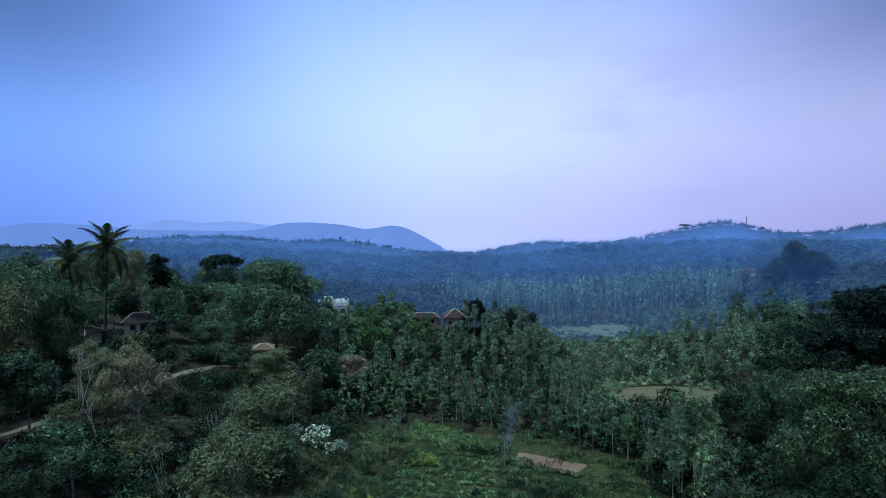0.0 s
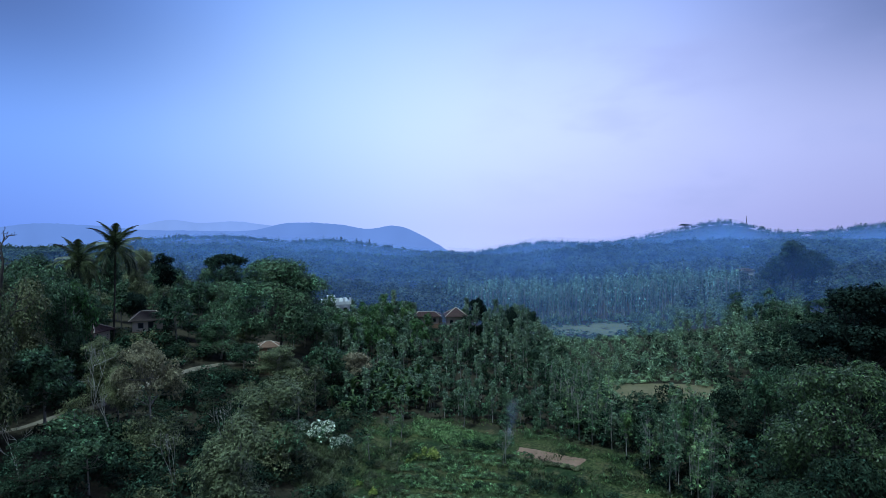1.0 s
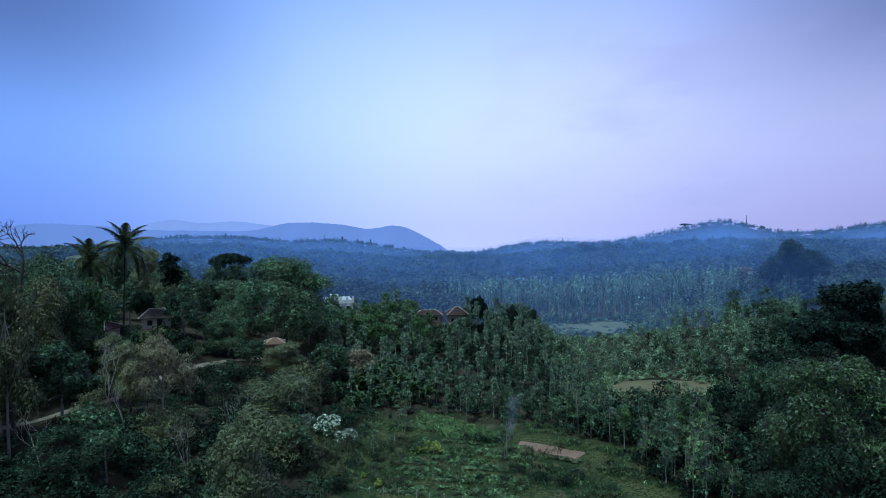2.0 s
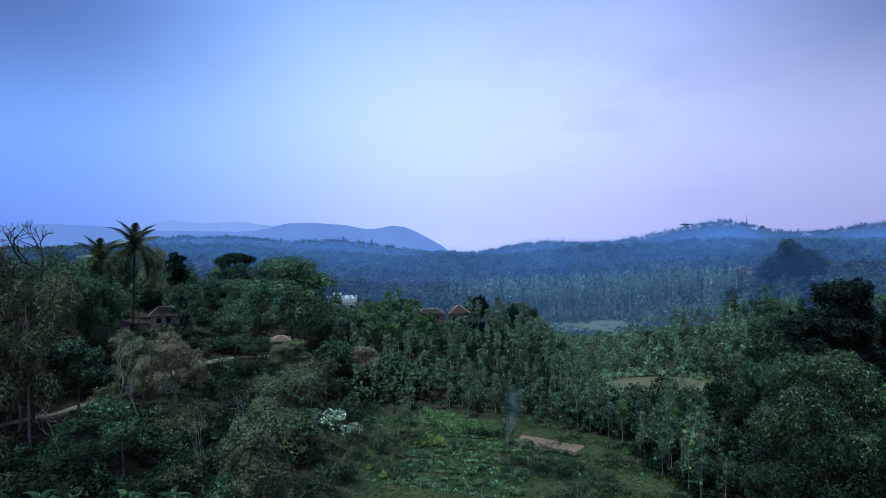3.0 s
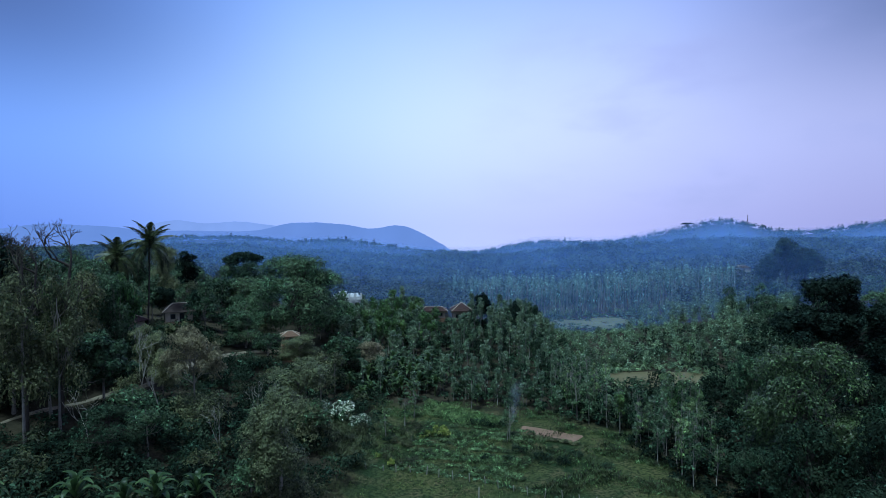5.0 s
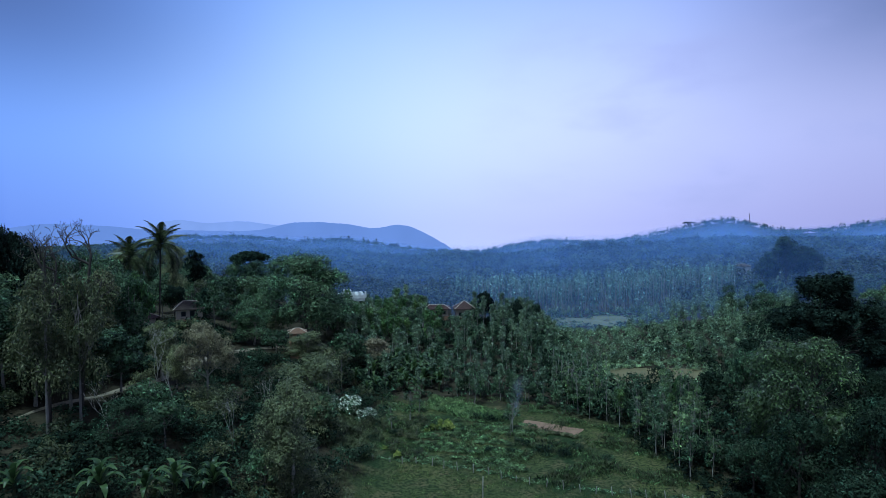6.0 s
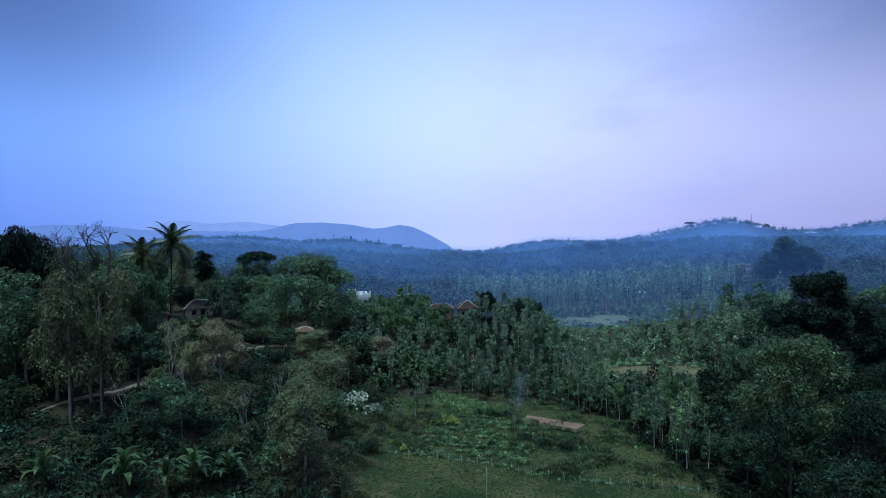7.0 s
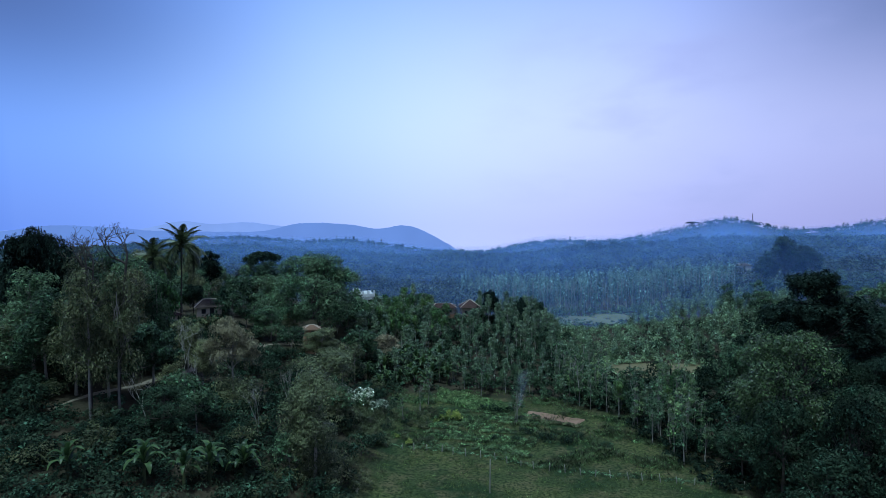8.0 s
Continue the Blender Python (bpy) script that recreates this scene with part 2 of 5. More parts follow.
def land(x, y):
    """Height of the ground at x, y (numbers or arrays)."""
    x, y = np.asarray(x, float), np.asarray(y, float)
    edge = -12 - 22 * smooth(y, 105, 235)
    rise = np.clip(edge - x, 0, None)
    z = 19.0 * (1 - np.exp(-(rise / 38.0) ** 1.25)) * (1 - 0.75 * smooth(y, 190, 330)) * (0.72 + 0.28 * smooth(y, 20, 60))
    z = z + 9.0 * smooth(x, 40, 120) * (1 - 0.5 * smooth(y, 150, 260))
    z = z + 4.0 * np.exp(-(((x + 2) / 34) ** 2 + ((y - 185) / 60) ** 2))
    z = z + 6.0 * smooth(x, 90, 240) * smooth(y, 150, 320)
    for hx, hy, h, sx, sy in SPURS:
        z = z + h * np.exp(-(((x - hx) / sx) ** 2 + ((y - hy) / sy) ** 2))
    z = z - 100 * smooth(y, 925, 1300) - 500 * smooth(y, 1300, 2600)
    z = z - 6 * np.exp(-((y - 900) / 120) ** 2)
    for rx, h in RIDGE:
        z = z + h * np.exp(-(((x - rx) / 58) ** 2 + ((y - 900) / 110) ** 2))
    z = z + (0.35 * np.sin(x * 0.21 + 1.3) * np.cos(y * 0.17) + 0.22 * np.sin(x * 0.47 + y * 0.33)) * smooth(np.hypot(x - 10, y - 85), 30, 90)
    z = z + smooth(y, 400, 700) * (1 - smooth(y, 780, 860)) * (2.0 * np.sin(x * 0.021 + 0.4 * np.sin(y * 0.013)) + 1.5 * np.sin(x * 0.053 + 1.0 + y * 0.01))
    return z
# H-END


def mesh_from(name, verts, faces, material, smooth_shade=False):
    """A mesh from vertex rows and faces, all of one size (3 or 4 corners)."""
    verts, faces = np.asarray(verts, np.float32), np.asarray(faces, np.int32)
    me = bpy.data.meshes.new(name)
    me.vertices.add(len(verts))
    me.vertices.foreach_set("co", verts.ravel())
    n, k = faces.shape
    me.loops.add(n * k)
    me.loops.foreach_set("vertex_index", faces.ravel())
    me.polygons.add(n)
    me.polygons.foreach_set("loop_start", np.arange(0, n * k, k, dtype=np.int32))
    me.polygons.foreach_set("use_smooth", np.full(n, smooth_shade))
    me.update(calc_edges=True)
    me.validate()
    me.materials.append(MATS[material])
    return me


def part(name, me, parent, label="", m=None):
    ob = new(name, me)
    ob.parent = parent
    if m is not None:
        ob.matrix_basis = m
    return tagged(ob, label)


def bm_mesh(name, bm, material, smooth_shade=False):
    me = bpy.data.meshes.new(name)
    bm.to_mesh(me)
    bm.free()
    for p in me.polygons:
        p.use_smooth = smooth_shade
    me.materials.append(MATS[material])
    return me


def sheet_axis(inner, outer, n):
    s = np.linspace(-1, 1, n)
    k = np.arcsinh(outer / inner)
    return inner * np.sinh(s * k)


xs = sheet_axis(60, 5500, 185)
ys = np.concatenate([-np.geomspace(40, 5000, 24)[::-1] + 40, np.linspace(4, 240, 119), np.geomspace(242.5, 6500, 170)])
gx, gy = np.meshgrid(xs, ys)
gv = np.stack([gx, gy, land(gx, gy)], -1).reshape(-1, 3)
w = len(xs)
idx = np.arange(w * len(ys)).reshape(len(ys), w)
gf = np.stack([idx[:-1, :-1], idx[:-1, 1:], idx[1:, 1:], idx[1:, :-1]], -1).reshape(-1, 4)
ground = tagged(new("ground", mesh_from("ground", gv, gf, "ground_grass", True)),
                "grassy valley floor rising into hills", "ground", kind="structure")

field_edge = smooth(gx, -20 + 0.05 * (gy - 60), -15 + 0.05 * (gy - 60)) * (1 - smooth(gx, 36 - 0.18 * (gy - 60), 41 - 0.18 * (gy - 60))) * (1 - smooth(gy, 108 - 0.4 * np.clip(gx, 0, 28), 113 - 0.4 * np.clip(gx, 0, 28)))
litter_at = ground.data.attributes.new("woodland", "FLOAT", "POINT")
litter_at.data.foreach_set("value", (1 - field_edge).ravel().astype(np.float32))

# ---- how trees are made ----
rng = np.random.default_rng(7)


def tube(points, radii, sides=6):
    """Rings along a line of points."""
    points, radii = np.asarray(points, float), np.asarray(radii, float)
    verts, faces = [], []
    for i, (c, r) in enumerate(zip(points, radii)):
        d = points[min(i + 1, len(points) - 1)] - points[max(i - 1, 0)]
        d = d / (np.linalg.norm(d) + 1e-9)
        a = np.cross(d, (0.31, 0.95, 0.05))
        a /= np.linalg.norm(a) + 1e-9
        b = np.cross(d, a)
        for k in range(sides):
            q = 2 * math.pi * k / sides
            verts.append(c + r * (math.cos(q) * a + math.sin(q) * b))
            if i:
                j = (i - 1) * sides
                faces.append((j + k, j + (k + 1) % sides, j + sides + (k + 1) % sides, j + sides + k))
    return np.array(verts), np.array(faces)


def joined(pieces):
    vs, fs, n = [], [], 0
    for v, f in pieces:
        vs.append(v), fs.append(f + n)
        n += len(v)
    return np.concatenate(vs), np.concatenate(fs)


def leaves(centres, ways, size, narrow=0.5, g=rng, lay=0.75, corners=4):
    """One bent leaf clump, a quad, at each centre; ways: outward directions, which the blades face together with the light above."""
    n = len(centres)
    face = ways * 0.65 + g.normal(0, lay * 0.46, (n, 3)) + np.array([0, 0, 0.45])
    face /= np.linalg.norm(face, axis=1, keepdims=True) + 1e-9
    a = np.cross(face, g.normal(0, 1, (n, 3)))
    a /= np.linalg.norm(a, axis=1, keepdims=True) + 1e-9
    b = np.cross(face, a)
    s = size * g.uniform(0.6, 1.4, (n, 1))
    if corners == 3:
        s = s * 1.15
        v = np.stack([centres - a * s * 0.45, centres + b * s * narrow * 0.62 + a * s * 0.1, centres + a * s * 0.55 - b * s * narrow * 0.35 - face * s * 0.1], 1).reshape(-1, 3)
        return v, np.arange(3 * n).reshape(n, 3)
    v = np.stack([centres - a * s * 0.5 - face * s * 0.08, centres + b * s * narrow * 0.5 + face * s * 0.06,
                  centres + a * s * 0.5 - face * s * 0.12, centres - b * s * narrow * 0.5 + face * s * 0.06], 1).reshape(-1, 3)
    f = np.arange(4 * n).reshape(n, 4)
    return v, f


def crown(blobs, count, size, narrow=0.55, g=rng, hollow=0.55, corners=4):
    """Leaf clumps in a set of blobs (x, y, z, rx, ry, rz), thick towards the outside."""
    blobs = np.asarray(blobs, float)
    vol = (blobs[:, 3] * blobs[:, 4] * blobs[:, 5]) ** 0.7
    pick = g.choice(len(blobs), count, p=vol / vol.sum())
    d = g.normal(0, 1, (count, 3))
    d /= np.linalg.norm(d, axis=1, keepdims=True)
    under = (d[:, 2] < 0) & (g.random(count) < 0.62)  # sprays lie on the upper side of each bough, with gaps below
    d[under, 2] *= -1
    r = hollow + (1.06 - hollow) * g.random((count, 1)) ** 0.6
    lump = 1 + 0.16 * np.sin(d[:, :1] * 6 + pick[:, None]) * np.cos(d[:, 1:2] * 5 + 2 * pick[:, None])
    c = blobs[pick, :3] + d * blobs[pick, 3:6] * r * lump
    return leaves(c, d, size, narrow, g, corners=corners)


def limbs(height, radius, tips, bend=0.06, fork=0.5, sides=6, g=rng):
    """A tapered trunk that ends in limbs to the tips."""
    n = 6
    zs = np.linspace(0, 1, n)
    line = np.stack([np.cumsum(g.normal(0, bend, n)) * height * 0.15, np.cumsum(g.normal(0, bend, n)) * height * 0.15, zs * height], -1)
    line[0, :2] = 0
    line[0, 2] = -0.6
    out = [tube(line, radius * np.interp(zs, (0, 0.08, 1), (1.35, 1, 0.25)), sides + 1)]
    for tip in tips:
        tip = np.asarray(tip, float)
        s = g.uniform(fork, 0.92)
        start = np.array([np.interp(s, zs, line[:, i]) for i in range(3)])
        mid = start + (tip - start) * 0.5 + np.array([0, 0, -0.08 * np.linalg.norm(tip - start)]) + g.normal(0, 0.04, 3) * np.linalg.norm(tip - start)
        q = radius * 0.42 * (1.2 - s * 0.6)
        out.append(tube([start, mid, tip], [q, q * 0.6, q * 0.15], max(3, sides - 2)))
        for _ in range(2 if sides > 4 else 0):
            e = tip + g.normal(0, 0.22, 3) * np.linalg.norm(tip - start)
            out.append(tube([mid, (mid + e) / 2 + g.normal(0, 0.1, 3), e], [q * 0.45, q * 0.3, q * 0.08], 4))
    return joined(out)


def blob_set(kind, h, r, g):
    """Crown blobs for a tree of height h and crown radius r."""
    out = []
    if kind == "round":
        out.append((g.normal(0, 0.1) * r, g.normal(0, 0.1) * r, h - r * 0.85, r * 0.5, r * 0.5, r * 0.5))
        for i in range(19):
            a, e = i * 2.4 + g.uniform(-0.5, 0.5), g.uniform(-0.55, 1.25)
            q, d = r * g.uniform(0.20, 0.36), g.uniform(0.55, 0.88)
            out.append((math.cos(a) * math.cos(e) * r * d, math.sin(a) * math.cos(e) * r * d, h - r * 0.95 + math.sin(e) * r * d * 0.8, q, q, q * 0.72))
    elif kind == "tall":
        for i in range(13):
            f = i / 12
            a = g.uniform(0, 6.28)
            q = r * g.uniform(0.42, 0.62) * (1 - 0.2 * f)
            d = r * (0.8 - 0.35 * f) * g.uniform(0.4, 1)
            out.append((math.cos(a) * d, math.sin(a) * d, h * 0.34 + (h * 0.66 - q * 0.8) * f, q, q, q * 0.85))
    elif kind == "column":
        for i in range(9):
            f = i / 8
            a = g.uniform(0, 6.28)
            q = r * g.uniform(0.6, 0.85) * (1 - 0.35 * abs(f - 0.45) * 2)
            out.append((math.cos(a) * r * 0.25, math.sin(a) * r * 0.25, h * (0.42 + 0.5 * f), q, q, h * 0.08))
    elif kind == "umbrella":
        for i in range(14):
            a, d = g.uniform(0, 6.28), r * math.sqrt(g.random()) * 0.85
            q = r * g.uniform(0.26, 0.40)
            out.append((math.cos(a) * d, math.sin(a) * d, h - r * 0.22 - 0.45 * d * d / r, q, q, q * 0.5))
    elif kind == "slender":
        for i in range(10):
            f = i / 9
            a = g.uniform(0, 6.28)
            q = r * g.uniform(0.40, 0.7) * (1 - 0.4 * f)
            out.append((math.cos(a) * r * 0.5, math.sin(a) * r * 0.5, h * (0.34 + 0.62 * f), q, q, q * 1.0))
    elif kind == "dome":
        for i in range(30):
            a, e = i * 2.4 + g.uniform(-0.4, 0.4), g.uniform(-0.9, 1.45)
            q, d = r * g.uniform(0.24, 0.36), g.uniform(0.68, 0.86)
            out.append((math.cos(a) * math.cos(e) * r * d, math.sin(a) * math.cos(e) * r * d, h * 0.52 + math.sin(e) * h * 0.44 * d, q, q, q * 0.7))
    elif kind == "teak":
        for i in range(13):
            f = (i / 12) ** 0.7
            a = g.uniform(0, 6.28)
            q = r * g.uniform(0.36, 0.62) * (1.15 - 0.75 * abs(f - 0.72))
            d = r * g.uniform(0.15, 0.6) * (1 - 0.5 * f)
            out.append((math.cos(a) * d, math.sin(a) * d, h * (0.36 + 0.6 * f), q, q, q * 0.75))
    elif kind == "bushy":
        for i in range(12):
            a, d = g.uniform(0, 6.28), r * math.sqrt(g.random()) * 0.75
            q = r * g.uniform(0.3, 0.45)
            out.append((math.cos(a) * d, math.sin(a) * d, q * 0.6 + (h - q * 1.4) * g.random() * (1 - 0.4 * d / r), q, q, q * 0.85))
    return out


def tree_mesh(kind, h, r, count, size, leaf, bark, radius, seed, narrow=0.55, hollow=0.55, corners=4, sides=6):
    g = np.random.default_rng(seed)
    bl = blob_set(kind, h, r, g)
    tips = [b[:3] for b in bl]
    tr = limbs(h * (0.5 if kind == "bushy" else 0.86), radius, tips, g=g, fork=0.1 if kind == "bushy" else 0.4, sides=sides)
    return mesh_from("trunk", *tr, bark, True), mesh_from("crown", *crown(bl, count, size, narrow, g, hollow, corners), leaf)


def at(x, y, turn=0.0, s=1.0, sz=None, sink=0.0):
    return pose(x, y, float(land(x, y)) - sink, 0, 0, turn) @ Matrix.Diagonal((s, s, sz or s, 1))


def tree(name, meshes, m, label, category="tree", group=""):
    top = new(name)
    top.matrix_basis = m
    part("trunk", meshes[0], top)
    part("crown", meshes[1], top)
    return tagged(top, label, category, group)


# ---- the woods: distant crowns, past counting ----
def woods(name, label, pts, heights, radii, leaf, cards, seed, shape="round", leaf_size=0.6):
    g = np.random.default_rng(seed)
    n = len(pts)
    base = land(pts[:, 0], pts[:, 1])
    d = g.normal(0, 1, (n, cards, 3))
    d /= np.linalg.norm(d, axis=2, keepdims=True)
    if shape == "round":
        d[..., 2] = np.abs(d[..., 2]) * 1.15 - 0.25
        rad = np.stack([radii, radii, heights * 0.5], -1)[:, None, :]
        mid = np.stack([pts[:, 0], pts[:, 1], base + heights * 0.5], -1)[:, None, :]
    else:
        rad = np.stack([radii, radii, heights * 0.46], -1)[:, None, :]
        mid = np.stack([pts[:, 0], pts[:, 1], base + heights * 0.54], -1)[:, None, :]
    q = g.uniform(0.55, 1.1, (n, cards, 1))
    c = (mid + d * rad * q).reshape(-1, 3)
    size = np.repeat(radii * leaf_size, cards)[:, None]
    v, f = leaves(c, d.reshape(-1, 3), size, 0.7, g, corners=3)
    me = mesh_from(name, v, f, leaf)
    tone = np.repeat(g.uniform(-0.5, 0.6, n), cards * 3).astype(np.float32)
    me.attributes.new("tone", "FLOAT", "POINT").data.foreach_set("value", tone)
    return tagged(new(name, me), label, "woods", kind="stuff")


def scatter(n, y0, y1, seed, spread=0.86, keep=None, power=2.0):
    g = np.random.default_rng(seed)
    y = (y0 ** power + (y1 ** power - y0 ** power) * g.random(n)) ** (1 / power)
    x = g.uniform(-spread, spread, n) * (y + 25)
    p = np.stack([x, y], -1)
    return p if keep is None else p[keep(p[:, 0], p[:, 1], g)]


g0 = np.random.default_rng(3)
p = scatter(4300, 300, 640, 11, keep=lambda x, y, g: (y > 330) | (x < -60) | (x > 100))
woods("far_woods", "dense evergreen woods on low hazy hills", p, g0.uniform(6, 12, len(p)), g0.uniform(3.0, 6.0, len(p)), "leaf_far", 48, 12, leaf_size=0.39)
p = scatter(5200, 620, 1250, 13, power=1.4)
woods("ridge_woods", "blue hazy forest covering the ridges", p, g0.uniform(5, 9, len(p)), g0.uniform(3.5, 6.5, len(p)), "leaf_far", 32, 14, leaf_size=0.44)
p = scatter(2600, 232, 300, 15, keep=lambda x, y, g: (x > 12 - 0.25 * (y - 232)) & (x < 118 + 0.5 * (y - 232)))
tall_h = g0.uniform(11, 15.5, len(p))
woods("plantation_woods", "tall slender plantation trees in a dense stand", p, tall_h, g0.uniform(0.6, 1.15, len(p)), "leaf_stand", 110, 16, "column", 0.7)
stems = [tube([(x, y, float(land(x, y)) - 0.3), (x + 0.2, y, float(land(x, y)) + h * 0.85)], (0.24, 0.12), 4) for (x, y), h in zip(p, tall_h) if y < 262]
tagged(new("plantation_stems", mesh_from("plantation_stems", *joined(stems), "bark_pale", True)), "pale straight stems of the plantation trees", "woods", kind="stuff")

gc = np.random.default_rng(19)
cx = np.concatenate([gc.uniform(490, 800, 90), gc.uniform(425, 470, 16), gc.uniform(100, 400, 30), gc.uniform(-480, 40, 50)])
p = np.stack([cx, gc.uniform(885, 925, len(cx))], -1)
woods("crest_trees", "tall narrow trees standing along the ridge crest", p, gc.uniform(6, 12.5, len(p)), gc.uniform(1.2, 2.6, len(p)), "leaf_far", 50, 20, "column", 0.8)

# ---- haze: blue-tinted see-through sheets stand in for hazy air, lit by the sky ----
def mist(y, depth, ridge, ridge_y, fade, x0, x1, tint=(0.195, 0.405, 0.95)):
    """A tinted sheet across the valley, in place of haze, that thins out towards the crest of the slopes behind it."""
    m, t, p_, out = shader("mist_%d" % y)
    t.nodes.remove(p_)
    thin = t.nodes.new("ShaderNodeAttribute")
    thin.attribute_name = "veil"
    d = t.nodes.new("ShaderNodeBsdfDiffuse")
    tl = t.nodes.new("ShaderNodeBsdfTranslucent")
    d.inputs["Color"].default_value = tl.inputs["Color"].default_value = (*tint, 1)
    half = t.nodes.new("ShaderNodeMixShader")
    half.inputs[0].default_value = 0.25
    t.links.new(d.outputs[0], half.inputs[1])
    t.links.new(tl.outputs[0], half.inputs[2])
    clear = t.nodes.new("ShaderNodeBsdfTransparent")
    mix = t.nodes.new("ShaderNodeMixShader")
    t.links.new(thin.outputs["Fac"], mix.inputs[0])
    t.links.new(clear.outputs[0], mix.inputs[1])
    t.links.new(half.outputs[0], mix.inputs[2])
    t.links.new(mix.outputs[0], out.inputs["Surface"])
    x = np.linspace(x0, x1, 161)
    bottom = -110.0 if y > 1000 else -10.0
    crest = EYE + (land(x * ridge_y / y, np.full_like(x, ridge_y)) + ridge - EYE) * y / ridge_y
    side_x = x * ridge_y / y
    crest = crest - 2.5 * y / ridge_y * (1 - smooth(side_x, -120, 70) * (1 - smooth(side_x, 300, 380)))  # the sheets stand highest towards the gap of the ridge
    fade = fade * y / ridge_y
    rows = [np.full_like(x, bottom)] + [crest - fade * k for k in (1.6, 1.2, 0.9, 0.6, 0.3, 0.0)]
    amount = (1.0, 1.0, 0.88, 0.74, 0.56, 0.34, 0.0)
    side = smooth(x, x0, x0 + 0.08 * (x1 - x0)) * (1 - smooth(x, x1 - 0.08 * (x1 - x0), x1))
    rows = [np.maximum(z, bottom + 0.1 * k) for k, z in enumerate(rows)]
    v = np.concatenate([np.stack([x, y + (z - crest), z], -1) for z in rows])  # the sheets lean back so that the lamp above brightens them
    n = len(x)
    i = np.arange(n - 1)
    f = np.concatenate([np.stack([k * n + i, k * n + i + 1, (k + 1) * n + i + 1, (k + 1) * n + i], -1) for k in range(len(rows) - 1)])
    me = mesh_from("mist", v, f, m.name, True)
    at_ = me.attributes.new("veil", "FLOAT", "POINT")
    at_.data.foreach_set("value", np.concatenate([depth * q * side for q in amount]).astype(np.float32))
    return tagged(new("mist", me), "blue-tinted sheet standing in for distance haze", "mist", kind="stuff")


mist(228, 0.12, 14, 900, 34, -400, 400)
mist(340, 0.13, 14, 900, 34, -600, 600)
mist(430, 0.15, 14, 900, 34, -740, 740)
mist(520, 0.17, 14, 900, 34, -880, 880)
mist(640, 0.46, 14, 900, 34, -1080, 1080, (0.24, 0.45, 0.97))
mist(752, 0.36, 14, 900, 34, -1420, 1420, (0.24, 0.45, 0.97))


# ---- backdrop: blue hills beyond the last ridge, too far to shift, with hazy daylight put into their glow ----
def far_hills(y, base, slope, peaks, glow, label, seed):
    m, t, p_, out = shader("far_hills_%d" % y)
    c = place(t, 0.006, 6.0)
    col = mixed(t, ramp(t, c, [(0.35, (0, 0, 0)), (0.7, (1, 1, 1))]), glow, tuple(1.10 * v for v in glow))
    # the hills emit their colour, the blue of the haze included
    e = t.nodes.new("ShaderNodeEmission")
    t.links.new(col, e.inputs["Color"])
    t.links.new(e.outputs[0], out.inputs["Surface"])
    x = np.linspace(-1.6 * y, 0.6 * y, 500)
    z = base + (-110 - base) * smooth(x, *slope)
    for px, pz, w in peaks:
        z = z + pz * np.exp(-((x - px) / w) ** 2)
    g = np.random.default_rng(seed)
    for k in range(1, 7):
        z += y * 0.0006 / k * np.sin(x * k * 19.0 / y + g.uniform(0, 6)) * (z > -100)
    z += np.abs(g.normal(0, y * 0.0004, len(x)))
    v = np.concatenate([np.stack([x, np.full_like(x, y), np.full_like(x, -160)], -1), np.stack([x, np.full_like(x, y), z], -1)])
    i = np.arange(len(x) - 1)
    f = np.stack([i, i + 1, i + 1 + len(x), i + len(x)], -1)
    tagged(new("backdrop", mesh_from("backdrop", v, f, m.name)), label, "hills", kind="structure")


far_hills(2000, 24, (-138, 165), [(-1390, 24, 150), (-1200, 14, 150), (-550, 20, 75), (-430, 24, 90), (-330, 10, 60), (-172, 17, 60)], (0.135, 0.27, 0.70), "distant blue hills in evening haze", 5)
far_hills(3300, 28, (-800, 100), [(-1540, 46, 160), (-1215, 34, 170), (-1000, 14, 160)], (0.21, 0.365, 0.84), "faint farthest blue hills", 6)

# ---- single trees that stand out ----
# TREES
def kinds(n, kind, h, r, count, size, leaf, bark, radius, seed, **more):
    return [tree_mesh(kind, h, r, count, size, leaf, bark, radius, seed + i, **more) for i in range(n)]


BROAD = kinds(4, "round", 14, 6.5, 7600, 0.52, "leaf_deep", "bark_grey", 0.28, 100, corners=3)
DENSE = kinds(2, "round", 16, 8.0, 14000, 0.48, "leaf_dark", "bark_dark", 0.40, 120, corners=3, hollow=0.75)
TALL = kinds(4, "tall", 17, 5.5, 7000, 0.46, "leaf_deep", "bark_grey", 0.27, 140, corners=3)
OLIVE = kinds(3, "tall", 17, 5.5, 15000, 0.34, "leaf_feather", "bark_pale", 0.34, 160, narrow=0.6, hollow=0.3, corners=3)
RUST = kinds(2, "round", 12.5, 5.0, 8000, 0.34, "leaf_rust", "bark_grey", 0.24, 180)
TEAK = kinds(5, "teak", 13, 2.0, 700, 0.56, "leaf_silver", "bark_pale", 0.13, 285, corners=3, sides=4, hollow=0.4)
TEAK_FRESH = kinds(3, "teak", 13, 2.3, 800, 0.52, "leaf_fresh", "bark_pale", 0.13, 295, corners=3, sides=4, hollow=0.4)
COLUMN = kinds(2, "column", 15, 3.6, 3400, 0.6, "leaf_dark", "bark_pale", 0.25, 200)
FLAT = kinds(1, "umbrella", 16, 7.5, 3600, 0.65, "leaf_dark", "bark_dark", 0.34, 220)
SLIM = kinds(3, "slender", 10, 1.5, 420, 0.36, "leaf_crop", "bark_pale", 0.09, 240, hollow=0.1, corners=3, sides=5) + kinds(3, "slender", 9, 1.8, 460, 0.36, "leaf_deep", "bark_pale", 0.09, 250, hollow=0.1, corners=3, sides=5)
